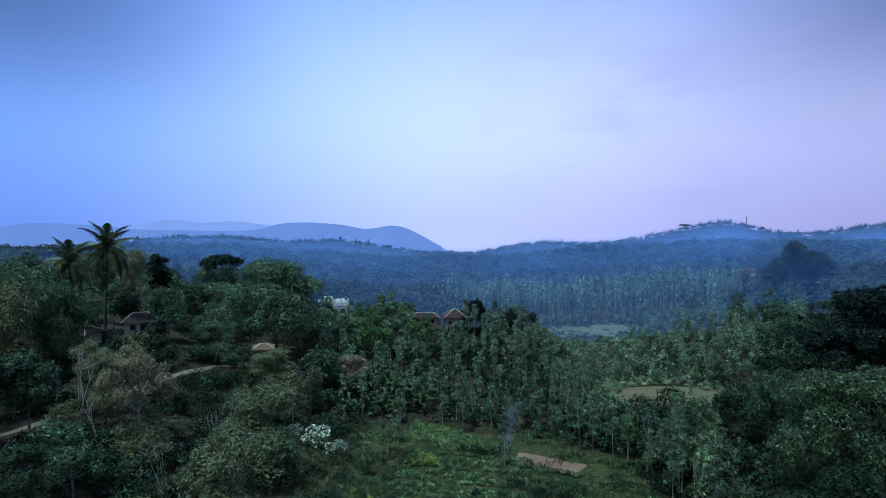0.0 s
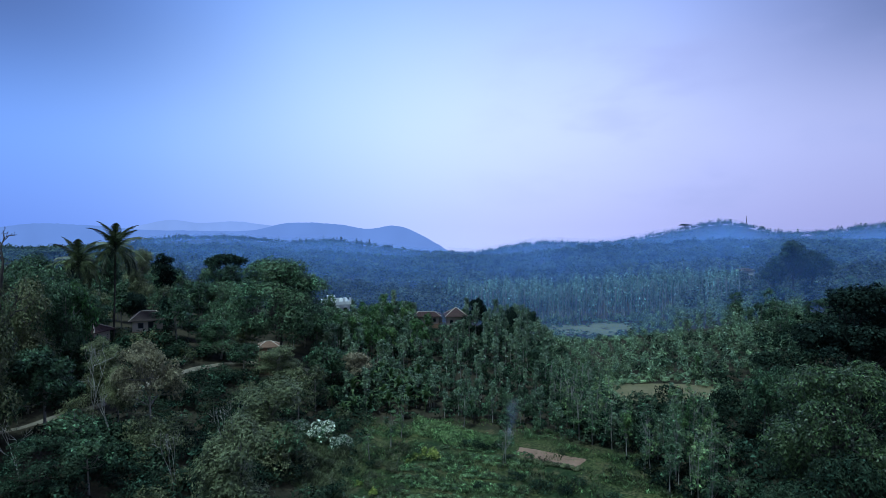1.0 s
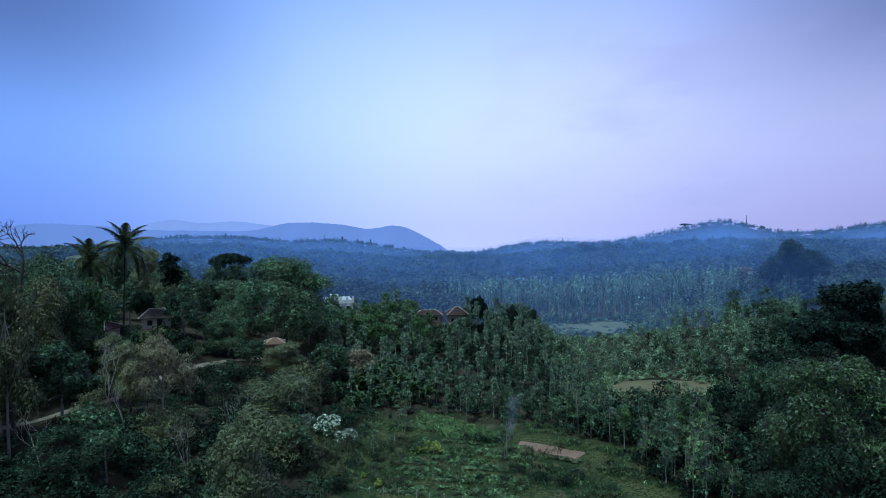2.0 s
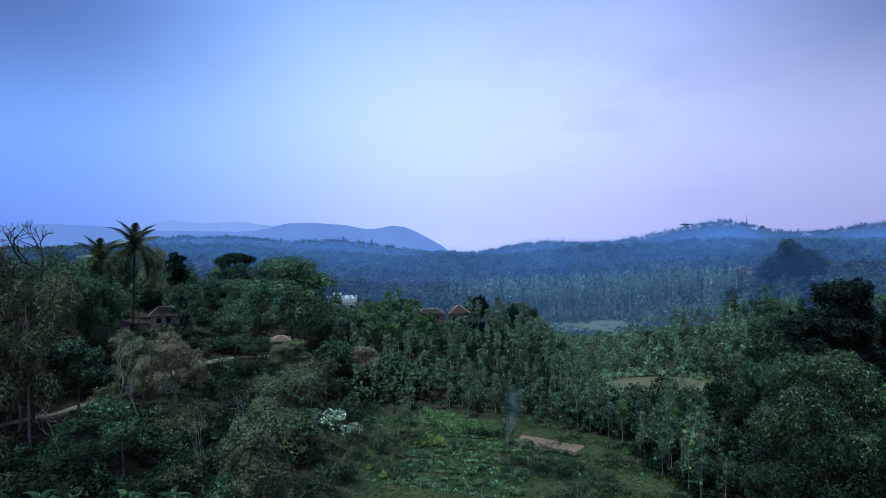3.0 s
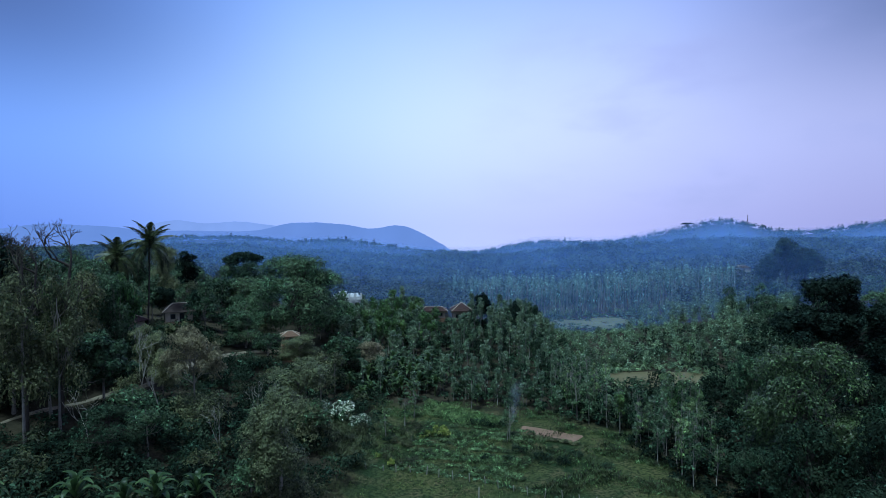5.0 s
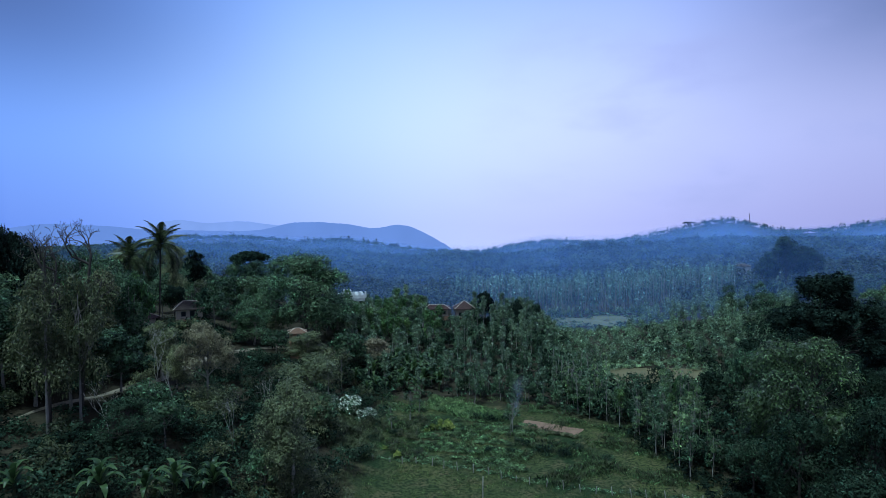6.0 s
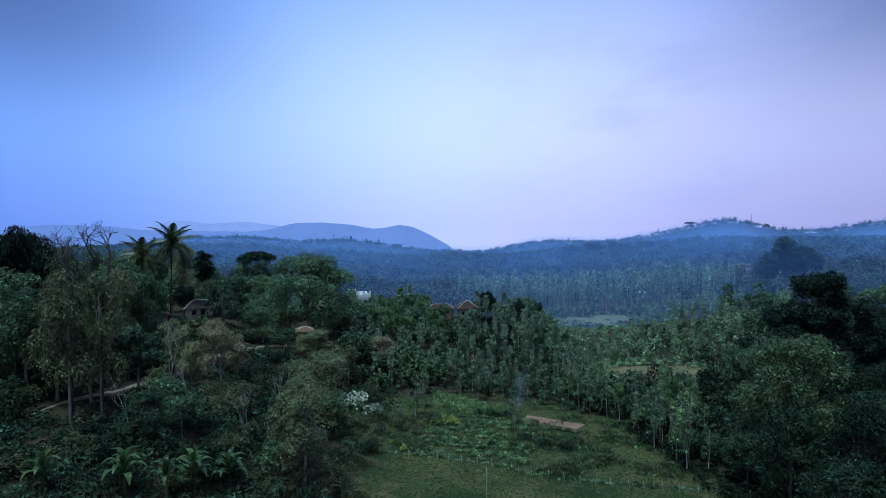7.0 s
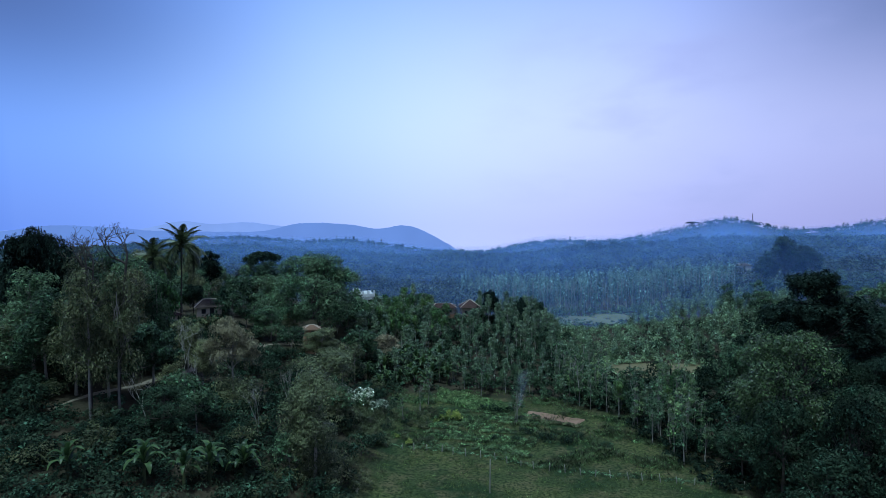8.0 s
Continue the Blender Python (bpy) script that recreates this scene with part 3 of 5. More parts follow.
GROVE = kinds(5, "tall", 12, 3.2, 1200, 0.60, "leaf_deep", "bark_grey", 0.16, 260, corners=3, sides=4)
GROVE_DARK = kinds(2, "round", 11, 3.6, 1200, 0.58, "leaf_shade", "bark_dark", 0.18, 270, corners=3, sides=4)
FILL_BROAD = kinds(4, "round", 14, 6.5, 1350, 0.80, "leaf_deep", "bark_grey", 0.26, 410, corners=3, sides=4)
FILL_TALL = kinds(4, "tall", 17, 5.5, 1700, 0.74, "leaf_olive", "bark_grey", 0.25, 420, corners=3, sides=4)
LUSH = kinds(2, "round", 10, 4.5, 2600, 0.6, "leaf_fresh", "bark_grey", 0.2, 300)
# bush leaves use the dimmed colour, for the falloff at lower left
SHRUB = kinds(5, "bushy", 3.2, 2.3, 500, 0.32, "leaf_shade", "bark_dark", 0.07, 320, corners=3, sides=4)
TALL_BUSH = kinds(2, "bushy", 6.2, 3.9, 2000, 0.30, "leaf_feather", "bark_grey", 0.09, 350, corners=3, sides=4)
SHRUB_DRY = kinds(3, "bushy", 3.0, 2.1, 600, 0.28, "leaf_olive", "bark_grey", 0.06, 340, corners=3, sides=4)


def bare_meshes(h, seed, bark, stem=0.34, forks=(3, 2, 2, 2, 2, 2), twigs=70, first=0.3, spread=0.6):
    """A leafless tree: forked limbs with fine twigs and a few late leaves."""
    g = np.random.default_rng(seed)
    out, ends = [], []

    def grow(a, d, length, r, level):
        n = 4
        line = [a]
        for _ in range(n - 1):
            d = d + g.normal(0, 0.16 if level or stem < 0.5 else 0.03, 3) + np.array([0, 0, 0.05])
            d = d / np.linalg.norm(d)
            line.append(line[-1] + d * length / (n - 1))
        out.append(tube(line, np.linspace(r, max(r * 0.7, 0.022), n), 6 if level < 2 else 3))
        if level == len(forks):
            ends.append(line[-1])
            return
        for k in range(forks[level]):
            e = d + g.normal(0, spread, 3)
            e[2] = abs(e[2]) * 0.8 + (0.5 if level < 2 else 0.08)
            long_ = h * first if level == 0 else length
            grow(line[-1] if k < 2 else line[2], e / np.linalg.norm(e), long_ * g.uniform(0.62, 0.85), max(r * 0.66, 0.02), level + 1)

    grow(np.array([0, 0, -0.5]), np.array([0, 0, 1.0]), h * stem, h * 0.0105, 0)
    v, f = joined(out)
    v *= (1, 1, h / v[:, 2].max())
    ends = np.array(ends)[:: max(1, len(ends) // twigs)]
    c = ends + g.normal(0, 0.3, ends.shape)
    return mesh_from("trunk", v, f, bark, True), mesh_from("crown", *leaves(c, g.normal(0, 1, c.shape), 0.3, 0.5, g), "leaf_olive")


BARE = [bare_meshes(25, 400 + 3 * k, "bark_dark", 0.70, (4, 3, 2, 2, 2, 2), 90, 0.115, 0.62) for k in range(2)]
SCRAG = [bare_meshes(9, 404, "bark_pale", 0.30, (3, 2, 2, 2), 40, 0.3), bare_meshes(8, 406, "bark_pale", 0.30, (3, 2, 2, 2), 40, 0.3)]


def stand(name, kind_meshes, spots, label, group="", category="tree", height=None):
    """Trees at (x, y, top height above sea of the valley, width factor)."""
    for i, (x, y, top, wide) in enumerate(spots):
        me = kind_meshes[i % len(kind_meshes)]
        own = max(v.co.z for q in me for v in q.vertices)
        sz = (top - float(land(x, y))) / own
        tree(name, me, at(x, y, (37 * i + 53 * x) % 360, wide, sz), label, category, group)


GREAT = kinds(1, "dome", 18, 9.0, 24000, 0.36, "leaf_glossy", "bark_dark", 0.45, 380, corners=3) + kinds(1, "dome", 18, 9.0, 18000, 0.44, "leaf_deep", "bark_dark", 0.45, 381, corners=3)
# left slope
stand("great_tree", GREAT[1:], [(-38.0, 132, 32.4, 1.22)], "great spreading leafy tree on the slope")
stand("dark_tree", DENSE, [(-76, 82, 39.4, 0.75), (-84, 92, 36, 0.8), (-69, 128, 24.5, 0.35), (-96, 105, 34, 0.8)], "dense dark evergreen tree on the hillside", "dark hillside trees")
stand("column_tree", COLUMN, [(-78, 161, 32.4, 1.0), (-57, 117, 25, 0.5)], "dark columnar tree with a pale bare lower trunk")
stand("umbrella_tree", FLAT, [(-69, 183, 32.6, 0.9)], "dark flat-topped tree above the slope woods")
stand("tall_tree", TALL, [(-47, 168, 29, 1.25), (-39, 160, 26.5, 1.1), (-64, 176, 28, 1.1), (-60, 183, 29, 1.1), (-72, 181, 27, 1.0), (-57, 150, 25, 1.0),
                          (-36.5, 177, 17.5, 0.75), (-33.0, 178, 14.5, 0.6), (-29.5, 176, 12.5, 0.6), (-88, 150, 33, 0.8), (-100, 140, 33, 1.0), (-47, 120, 20, 0.8)], "tall leafy tree on the wooded slope", "tall slope trees")
stand("broad_tree", BROAD, [(-62, 92, 31, 0.9), (-68, 97, 33, 0.9), (-74, 104, 32, 1.0), 
                            (-50, 70, 24, 0.75), (-66, 74, 29, 0.8), (-24, 122, 13.5, 0.8), (-33, 150, 20, 1.1)], "broad leafy tree on the wooded slope", "broad slope trees")
LEAFY = kinds(2, "tall", 17, 5.5, 7000, 0.42, "leaf_olive", "bark_grey", 0.27, 145, corners=3) + kinds(2, "tall", 17, 5.5, 7000, 0.42, "leaf_deep", "bark_grey", 0.27, 148, corners=3)
stand("leafy_tree", LEAFY, [(-54, 65, 28, 0.75), (-59, 65, 29, 0.8), (-64, 66, 30, 0.85), (-69, 70, 33, 0.9), (-57, 77, 32.5, 0.7), (-63.5, 76, 35.5, 0.8), (-59.5, 81, 35.0, 0.8), (-57, 86, 31, 0.65), (-50.5, 61.5, 33.0, 0.6), (-52.5, 58, 33.5, 0.65)], "leafy tree crowded below bare crowns", "crowded leafy trees")
stand("lush_tree", LUSH, [(-62, 94, 30, 0.7), (-72, 88, 31, 0.8), (-58.5, 90, 30.8, 0.75)], "bright green leafy tree among darker trees")
stand("dark_tree", DENSE, [(11, 190, 15.8, 0.34), (20, 176, 15, 0.3), (28, 186, 12, 0.3)], "small dark evergreen rising above the grove", "dark grove trees")
stand("rusty_tree", RUST, [(-39.2, 74.5, 24.2, 0.84), (-20.0, 122, 13.2, 0.9)], "round tree with brownish flowering crown")
stand("pale_tree", OLIVE, [(-79, 149, 34, 0.75), (-95, 152, 33, 0.8)], "tall thinly leaved pale tree on the slope", "pale slope trees")
stand("olive_tree", OLIVE, [(-25.5, 82, 17.5, 1.0), (-21.8, 58, 19.6, 0.8), (-51, 84.5, 22.5, 0.6), (-46.5, 80, 19.5, 0.5), (-32.5, 111, 16.2, 0.9)], "feathery olive-green tree with pale limbs on the slope", "feathery trees")
stand("young_tree", SLIM, [(-9.5, 99, 7.2, 1.0), (-12.5, 93, 6.0, 0.9), (-8, 103, 6.5, 0.9), (3.5, 108, 8.5, 1.0), (9.8, 92.5, 8, 0.9)], "thin young tree with pale trunk at the field edge", "field edge trees")
stand("bare_tree", BARE, [(-52.3, 64.5, 39.8, 0.95), (-54.0, 60.5, 39.0, 0.95), (-60, 69, 37.6, 0.85)], "leafless tree with forked grey branches", "bare trees")
stand("bare_sapling", SCRAG, [(-44, 74, 20, 0.7), (-31, 79, 14, 0.6), (-46, 60, 19, 0.8), (-32, 66, 15, 0.6), (9.3, 91, 7.5, 0.55), (-49.6, 79, 22.5, 0.9), (-33, 88, 13, 0.6)], "small leafless tree with grey twisted branches", "bare saplings")

# right side
stand("dark_tree", DENSE, [(92, 122, 19, 0.8), (104, 124, 18, 0.8), (96, 128, 17, 0.8), (105, 146, 19, 0.9), (88, 98, 17, 0.8), (80, 92, 17, 0.75), (74, 80, 16, 0.6)], "massive dark evergreen tree with bare lower trunk", "massive dark trees")


def layered_tree(x, y, boughs, seed):
    """An old evergreen with separate tiers of dense dark foliage on one stout trunk; boughs: (x, y, z, rx, rz) from its foot."""
    g = np.random.default_rng(seed)
    blobs = []
    for bx, by, bz, rx, rz in boughs:
        for i in range(16):
            a, d = g.uniform(0, 6.28), math.sqrt(g.random()) * 0.72
            q = rx * g.uniform(0.24, 0.38)
            blobs.append((bx + math.cos(a) * d * rx, by + math.sin(a) * d * rx, bz + g.uniform(-0.45, 0.6) * rz * (1 - 0.6 * d), q, q, min(q, rz * 0.55)))
    top = new("dark_tree")
    top.matrix_basis = at(x, y)
    part("trunk", mesh_from("trunk", *limbs(19, 0.55, [b[:3] for b in blobs[::7]], g=g, fork=0.5), "bark_dark", True), top)
    part("crown", mesh_from("crown", *crown(blobs, 34000, 0.44, 0.62, g, 0.5, 3), "leaf_dark"), top)
    tagged(top, "old dark evergreen tree with tiers of dense foliage", "tree", "massive dark trees")


layered_tree(63.4, 90, [(1.6, 0, 25.4, 5.6, 3.2), (-3.2, -1.5, 18.8, 6.0, 5.0), (7.2, -0.5, 20.8, 5.4, 3.4), (11, 1, 15.5, 5.5, 4.0), (3.4, 3, 18.0, 5.5, 3.0)], 121)
stand("great_tree", GREAT[:1], [(50.3, 72.5, 22.0, 0.97)], "great rounded tree with dense glossy leaves")
stand("broad_tree", BROAD, [(55.5, 99, 14.5, 0.6), (63, 106, 13, 0.7)], "rounded broad tree with dense glossy leaves", "rounded broad trees")
# leaves dimmed in colour like the lens falloff at lower right
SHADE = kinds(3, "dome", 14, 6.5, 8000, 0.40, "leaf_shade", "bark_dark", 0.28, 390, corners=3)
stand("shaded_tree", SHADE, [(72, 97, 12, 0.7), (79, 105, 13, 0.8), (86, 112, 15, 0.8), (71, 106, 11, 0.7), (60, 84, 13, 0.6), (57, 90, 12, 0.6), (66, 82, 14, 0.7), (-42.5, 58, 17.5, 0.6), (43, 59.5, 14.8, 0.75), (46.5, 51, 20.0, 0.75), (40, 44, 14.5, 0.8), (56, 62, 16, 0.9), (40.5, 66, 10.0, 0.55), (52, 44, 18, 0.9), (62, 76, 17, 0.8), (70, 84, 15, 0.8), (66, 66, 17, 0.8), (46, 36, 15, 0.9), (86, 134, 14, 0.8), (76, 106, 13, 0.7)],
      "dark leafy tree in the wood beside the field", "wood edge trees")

GIANT = kinds(2, "round", 17, 6.5, 9000, 0.5, "leaf_shade", "bark_dark", 0.4, 395, corners=3)
stand("great_tree", GIANT, [(143, 238, 34.6, 1.3), (153, 241, 29.5, 1.1), (136, 240, 26, 0.85)], "huge dark spreading tree on the hazy hillside", "hillside giants")
stand("umbrella_tree", FLAT, [(371, 900, 44, 1.3)], "flat-topped tree on the ridge line")

# palms
def frond_mesh(length, g, pairs=58):
    """One feathered coconut frond arching out along x."""
    s = np.linspace(0, 1, 9)
    line = np.stack([length * s * (1 - 0.15 * s), 0 * s, length * (0.30 * s - 0.72 * s ** 2.2)], -1)
    pieces = [tube(line, np.linspace(0.06, 0.012, 9), 4)]
    vs, fs = [], []
    for i in range(pairs):
        u = 0.10 + 0.90 * i / pairs
        c = np.array([np.interp(u, s, line[:, k]) for k in range(3)])
        ln = length * 0.25 * math.sin(math.pi * min(0.95, u * 0.85 + 0.12))
        for side in (-1, 1):
            tip = c + np.array([ln * 0.5, side * ln * 0.6, -ln * 0.6 * g.uniform(0.6, 1.3)])
            k = len(vs)
            vs += [c + (-0.04, 0, 0), c + (0.04, 0, 0), tip + (0.03, 0, 0), tip]
            fs.append((k, k + 1, k + 2, k + 3))
    pieces.append((np.array(vs), np.array(fs)))
    return mesh_from("frond", *joined(pieces), "leaf_palm")


FRONDS = [frond_mesh(4.3, np.random.default_rng(i)) for i in (1, 2)]


def palm(x, y, crown_z, lean, s, label):
    g = np.random.default_rng(int(abs(x) * 10))
    top = new("coconut_palm")
    top.matrix_basis = at(x, y)
    h = crown_z - float(land(x, y))
    z = np.linspace(0, 1, 9)
    line = np.stack([lean * z ** 1.6, 0.3 * np.sin(z * 3), h * z - 0.4 * (1 - z)], -1)
    part("trunk", mesh_from("trunk", *tube(line, np.interp(z, (0, 0.1, 1), (0.30, 0.19, 0.13)), 8), "bark_dark", True), top)
    for i in range(24):
        e = -55 + 150 * (((i * 7) % 24) / 24)
        m = Matrix.Translation(line[-1]) @ pose(0, 0, 0, 0, 0, i * 137.5 + g.uniform(-8, 8)) @ pose(0, 0, 0, 0, -e * (0.75 if e < 40 else 0.95), 0) @ Matrix.Diagonal((s, s, s, 1))
        part("frond", FRONDS[i % 2], top, m=m)
    for i in range(6):
        bm = bmesh.new()
        bmesh.ops.create_icosphere(bm, subdivisions=1, radius=0.15)
        part("coconut", bm_mesh("coconut", bm, "leaf_olive", True), top, m=Matrix.Translation(line[-1] + np.array([0.25 * math.cos(i), 0.25 * math.sin(i), -0.3])))
    return tagged(top, label, "palm", "coconut palms")


palm(-66, 114, 34.4, 0.8, 1.62, "tall coconut palm with drooping feathered fronds")
palm(-69.5, 110, 31.8, -0.6, 1.5, "coconut palm leaning among hillside trees")


# bananas
def banana_leaf(length, g):
    s = np.linspace(0, 1, 8)
    wide = 0.30 * length * 0.33 * np.sin(math.pi * (0.06 + 0.92 * s)) ** 0.55
    line = np.stack([length * s * (0.72 - 0.05 * s), 0 * s, length * (0.93 * s - 0.76 * s ** 2.5)], -1)
    vs, fs = [], []
    for i in range(8):
        vs += [line[i] + (0, wide[i], 0.10 * wide[i]), line[i] + (0, 0, -0.05), line[i] + (0, -wide[i], 0.10 * wide[i])]
        if i:
            k = 3 * i
            fs += [(k - 3, k - 2, k + 1, k), (k - 2, k - 1, k + 2, k + 1)]
    return mesh_from("leaf", vs, fs, "leaf_banana", True)


BANANA_LEAF = [banana_leaf(2.6, np.random.default_rng(i)) for i in (1, 2)]
BANANA_STEM = mesh_from("stem", *tube([(0, 0, -0.3), (0.02, 0, 1.0), (0, 0.03, 2.3)], (0.19, 0.15, 0.09), 7), "leaf_olive", True)


def banana(x, y, s, seed):
    g = np.random.default_rng(seed)
    top = new("banana_plant")
    top.matrix_basis = at(x, y, g.uniform(0, 360), 1.2 * s)
    part("stem", BANANA_STEM, top)
    n = 13
    for i in range(n):
        lift = 12 + 70 * i / n
        m = Matrix.Translation((0, 0, 1.9 + 0.05 * i)) @ pose(0, 0, 0, 0, 0, i * 140 + g.uniform(-15, 15)) @ pose(0, 0, 0, 0, 35 - lift, 0) @ Matrix.Diagonal((1, 1, 1, 1))
        part("leaf", BANANA_LEAF[i % 2], top, m=m)
    return tagged(top, "banana plant with broad arching green leaves", "banana plant", "banana plants")


for i, (x, y, s) in enumerate([(-29.6, 53, 1.1), (-30.6, 55.2, 0.8), (-32.8, 50, 1.15), (-33.6, 52.2, 0.8), (-35.2, 48.2, 1.0), (-39, 46.3, 1.15), (-40.4, 48.6, 0.75), (-46.5, 44, 1.0),
                               (-9, 113, 1.3), (-11.5, 116, 1.4), (-7.5, 118, 1.5), (-13, 120, 1.5), (-10, 123, 1.7), (-6, 122, 1.6), (-15, 115, 1.3), (-17.5, 110, 1.2), (5, 112, 1.2), (-4, 117, 1.4), (-8.5, 127, 1.8), (-12, 128, 1.7), (-16, 124, 1.7), (-19, 118, 1.5), (-14.5, 131, 1.9), (-6, 130, 1.8), (-2.5, 124, 1.5), (-19, 106, 1.1), (-22, 111, 1.2)]):
    banana(x, y, s * (0.72 if y > 100 else 1.0), 500 + i)


# thickets and groves
def near_line(x, y, a, b, r):
    d = np.subtract(b, a)
    t = np.clip(np.dot((x - a[0], y - a[1]), d) / np.dot(d, d), 0, 1)
    return math.hypot(x - a[0] - t * d[0], y - a[1] - t * d[1]) < r


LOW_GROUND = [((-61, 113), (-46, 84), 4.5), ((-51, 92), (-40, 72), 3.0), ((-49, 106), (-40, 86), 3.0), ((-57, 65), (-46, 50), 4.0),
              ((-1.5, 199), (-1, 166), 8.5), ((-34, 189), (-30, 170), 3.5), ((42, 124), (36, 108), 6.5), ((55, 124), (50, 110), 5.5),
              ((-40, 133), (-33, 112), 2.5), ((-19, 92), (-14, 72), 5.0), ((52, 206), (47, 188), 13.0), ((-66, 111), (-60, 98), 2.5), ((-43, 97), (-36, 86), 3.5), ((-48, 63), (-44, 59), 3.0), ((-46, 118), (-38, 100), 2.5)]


def inside(x, y):
    """Open ground: field, clearing, meadow."""
    field = (y > 52 - 0.25 * abs(x)) & (y < 112 - 0.45 * max(x, 0) * (x < 28)) & (x > -16 + 0.05 * (y - 60)) & (x < 36 - 0.18 * (y - 60))
    clearing = ((x - 50) / 14) ** 2 + ((y - 131) / 11) ** 2 < 1
    meadow_ = ((x - 54) / 20) ** 2 + ((y - 214) / 17) ** 2 < 1
    return field or clearing or meadow_


ROAD = [(-59.2, 59), (-58.2, 63), (-54.5, 73), (-51.6, 84), (-51, 93), (-50.3, 102), (-48.3, 109), (-46, 117), (-40, 124), (-30, 131)]


def verge(x, y):
    """The road, its mown lower verge, and the banana patch."""
    return any(near_line(x, y, a, b, 1.6) or near_line(x - 2.0, y + 3.0, a, b, 1.4) for a, b in zip(ROAD, ROAD[1:])) or near_line(x, y, (-29, 52), (-41, 44), 1.5) or near_line(x, y, (-22, 94), (-18, 84), 4.5)


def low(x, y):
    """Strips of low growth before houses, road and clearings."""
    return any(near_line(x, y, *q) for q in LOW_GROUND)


def fill(name, kind_meshes, n, box, seed, size, label, group, category="tree", keep=None, gap=2.0, grown=None):
    g = np.random.default_rng(seed)
    done, tries = [], 0
    while len(done) < n and tries < n * 30:
        tries += 1
        x, y = g.uniform(box[0], box[1]), g.uniform(box[2], box[3])
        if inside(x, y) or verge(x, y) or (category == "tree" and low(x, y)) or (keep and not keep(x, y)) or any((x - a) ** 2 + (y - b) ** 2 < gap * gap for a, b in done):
            continue
        done.append((x, y))
        s = g.uniform(*size) * (grown(x, y) if grown else 1.0)
        tree(name, kind_meshes[int(g.integers(len(kind_meshes)))], at(x, y, g.uniform(0, 360), s, s * g.uniform(0.9, 1.15), 0.1), label, category, group)


back_taller = lambda x, y: 0.48 + 0.34 * float(smooth(y + 0.45 * max(x, 0), 114, 165)) + 0.12 * float(smooth(x, -8, -18))
grove_area = lambda x, y: y > 110 - 0.45 * max(x, 0) and x < min(34, 34 - 0.08 * (y - 120)) and x > -26 - 0.1 * (y - 110)
fill("grove_tree", GROVE + 3 * GROVE_DARK, 125, (-40, 40, 104, 205), 31, (0.5, 0.85), "leafy grove tree in dense shade planting", "grove trees", keep=grove_area, gap=3.2, grown=back_taller)
for i in range(20):
    u = i / 19
    x, y = -6 + 38 * u + 0.8 * math.sin(i * 2.1), 119 - 17 * u + 1.2 * math.sin(i * 1.3)
    tree("grove_tree", GROVE[i % 5] if i % 2 else TEAK[i % 5], at(x, y, 61 * i, 0.5 + 0.1 * math.sin(i * 3.3), 0.5 + 0.12 * math.sin(i * 1.7)), "leafy grove tree in dense shade planting", "tree", "grove trees")
fill("silver_tree", TEAK, 225, (-36, 40, 112, 205), 32, (0.62, 1.02), "slender silvery-green grove tree with pale trunk", "silvery grove trees", keep=grove_area, gap=2.5, grown=back_taller)
fill("lush_tree", TEAK_FRESH, 45, (-38, -4, 148, 196), 30, (0.70, 0.95), "slender bright green tree at the grove's edge", "bright grove trees", gap=2.6)
fill("slender_tree", SLIM, 60, (22, 74, 72, 128), 33, (0.7, 1.15), "slender young tree with a thin pale trunk", "slender young trees", keep=lambda x, y: x < 38 + 0.3 * (y - 72), gap=2.6)
fill("slender_tree", TEAK + TEAK_FRESH, 60, (28, 66, 82, 140), 29, (0.34, 0.56), "slender young tree with a thin pale trunk", "slender young trees", keep=lambda x, y: 0.31 * y < x < 0.47 * y, gap=2.3)
fill("bush", SHRUB, 170, (-72, -15, 44, 122), 34, (0.7, 1.4), "dark green bush on the overgrown slope", "slope bushes", "bush", gap=1.9)
fill("dry_bush", SHRUB_DRY, 90, (-80, -15, 40, 118), 35, (0.6, 1.3), "dry olive bush on the overgrown slope", "dry slope bushes", "bush", gap=2.2)
fill("bush", SHRUB, 60, (62, 118, 96, 178), 28, (1.3, 2.4), "dark bush on the shaded eastern slope", "eastern slope bushes", "bush", keep=lambda x, y: x > 0.56 * y, gap=3.2)
fill("bush", SHRUB, 100, (36, 90, 36, 130), 36, (0.8, 1.8), "dark bush beneath the trees", "undergrowth bushes", "bush", gap=2.2)
for i, (x, y, k) in enumerate([(-38, 72.5, 1.7), (-40, 74, 1.6), (-36.5, 74.5, 1.5), (-24, 79, 1.9), (-26.5, 80, 1.8), (-22.5, 80.5, 1.7), (-25, 82.5, 2.0), (-21, 58, 1.5), (-22.8, 59, 1.7), (-20, 60, 1.5), (-50.5, 77.5, 1.3)]):
    tree("dry_bush", TALL_BUSH[i % 2], at(x, y, 67 * i, k / 1.85, k / 1.7), "tall olive bush below a feathery tree", "bush", "tall olive bushes")
for i, (x, y, k) in enumerate([(47.0, 119, 1.5), (45.4, 120, 1.1), (57, 120, 1.2)]):
    tree("bush", SHRUB[i % 5], at(x, y, 67 * i, k, k * 1.4), "tall dark bush standing at the clearing", "bush", "clearing bushes")
slope_open = lambda x, y: not (-66 < x < -50 and 78 < y < 116) and not (y < 58 and x > -50) and not (-58 < x < -44 and 62 < y < 92)
fill("slope_tree", FILL_BROAD, 62, (-130, -22, 50, 190), 51, (0.42, 0.8), "broad leafy tree crowding the slope", "crowded slope trees", keep=slope_open, gap=6)
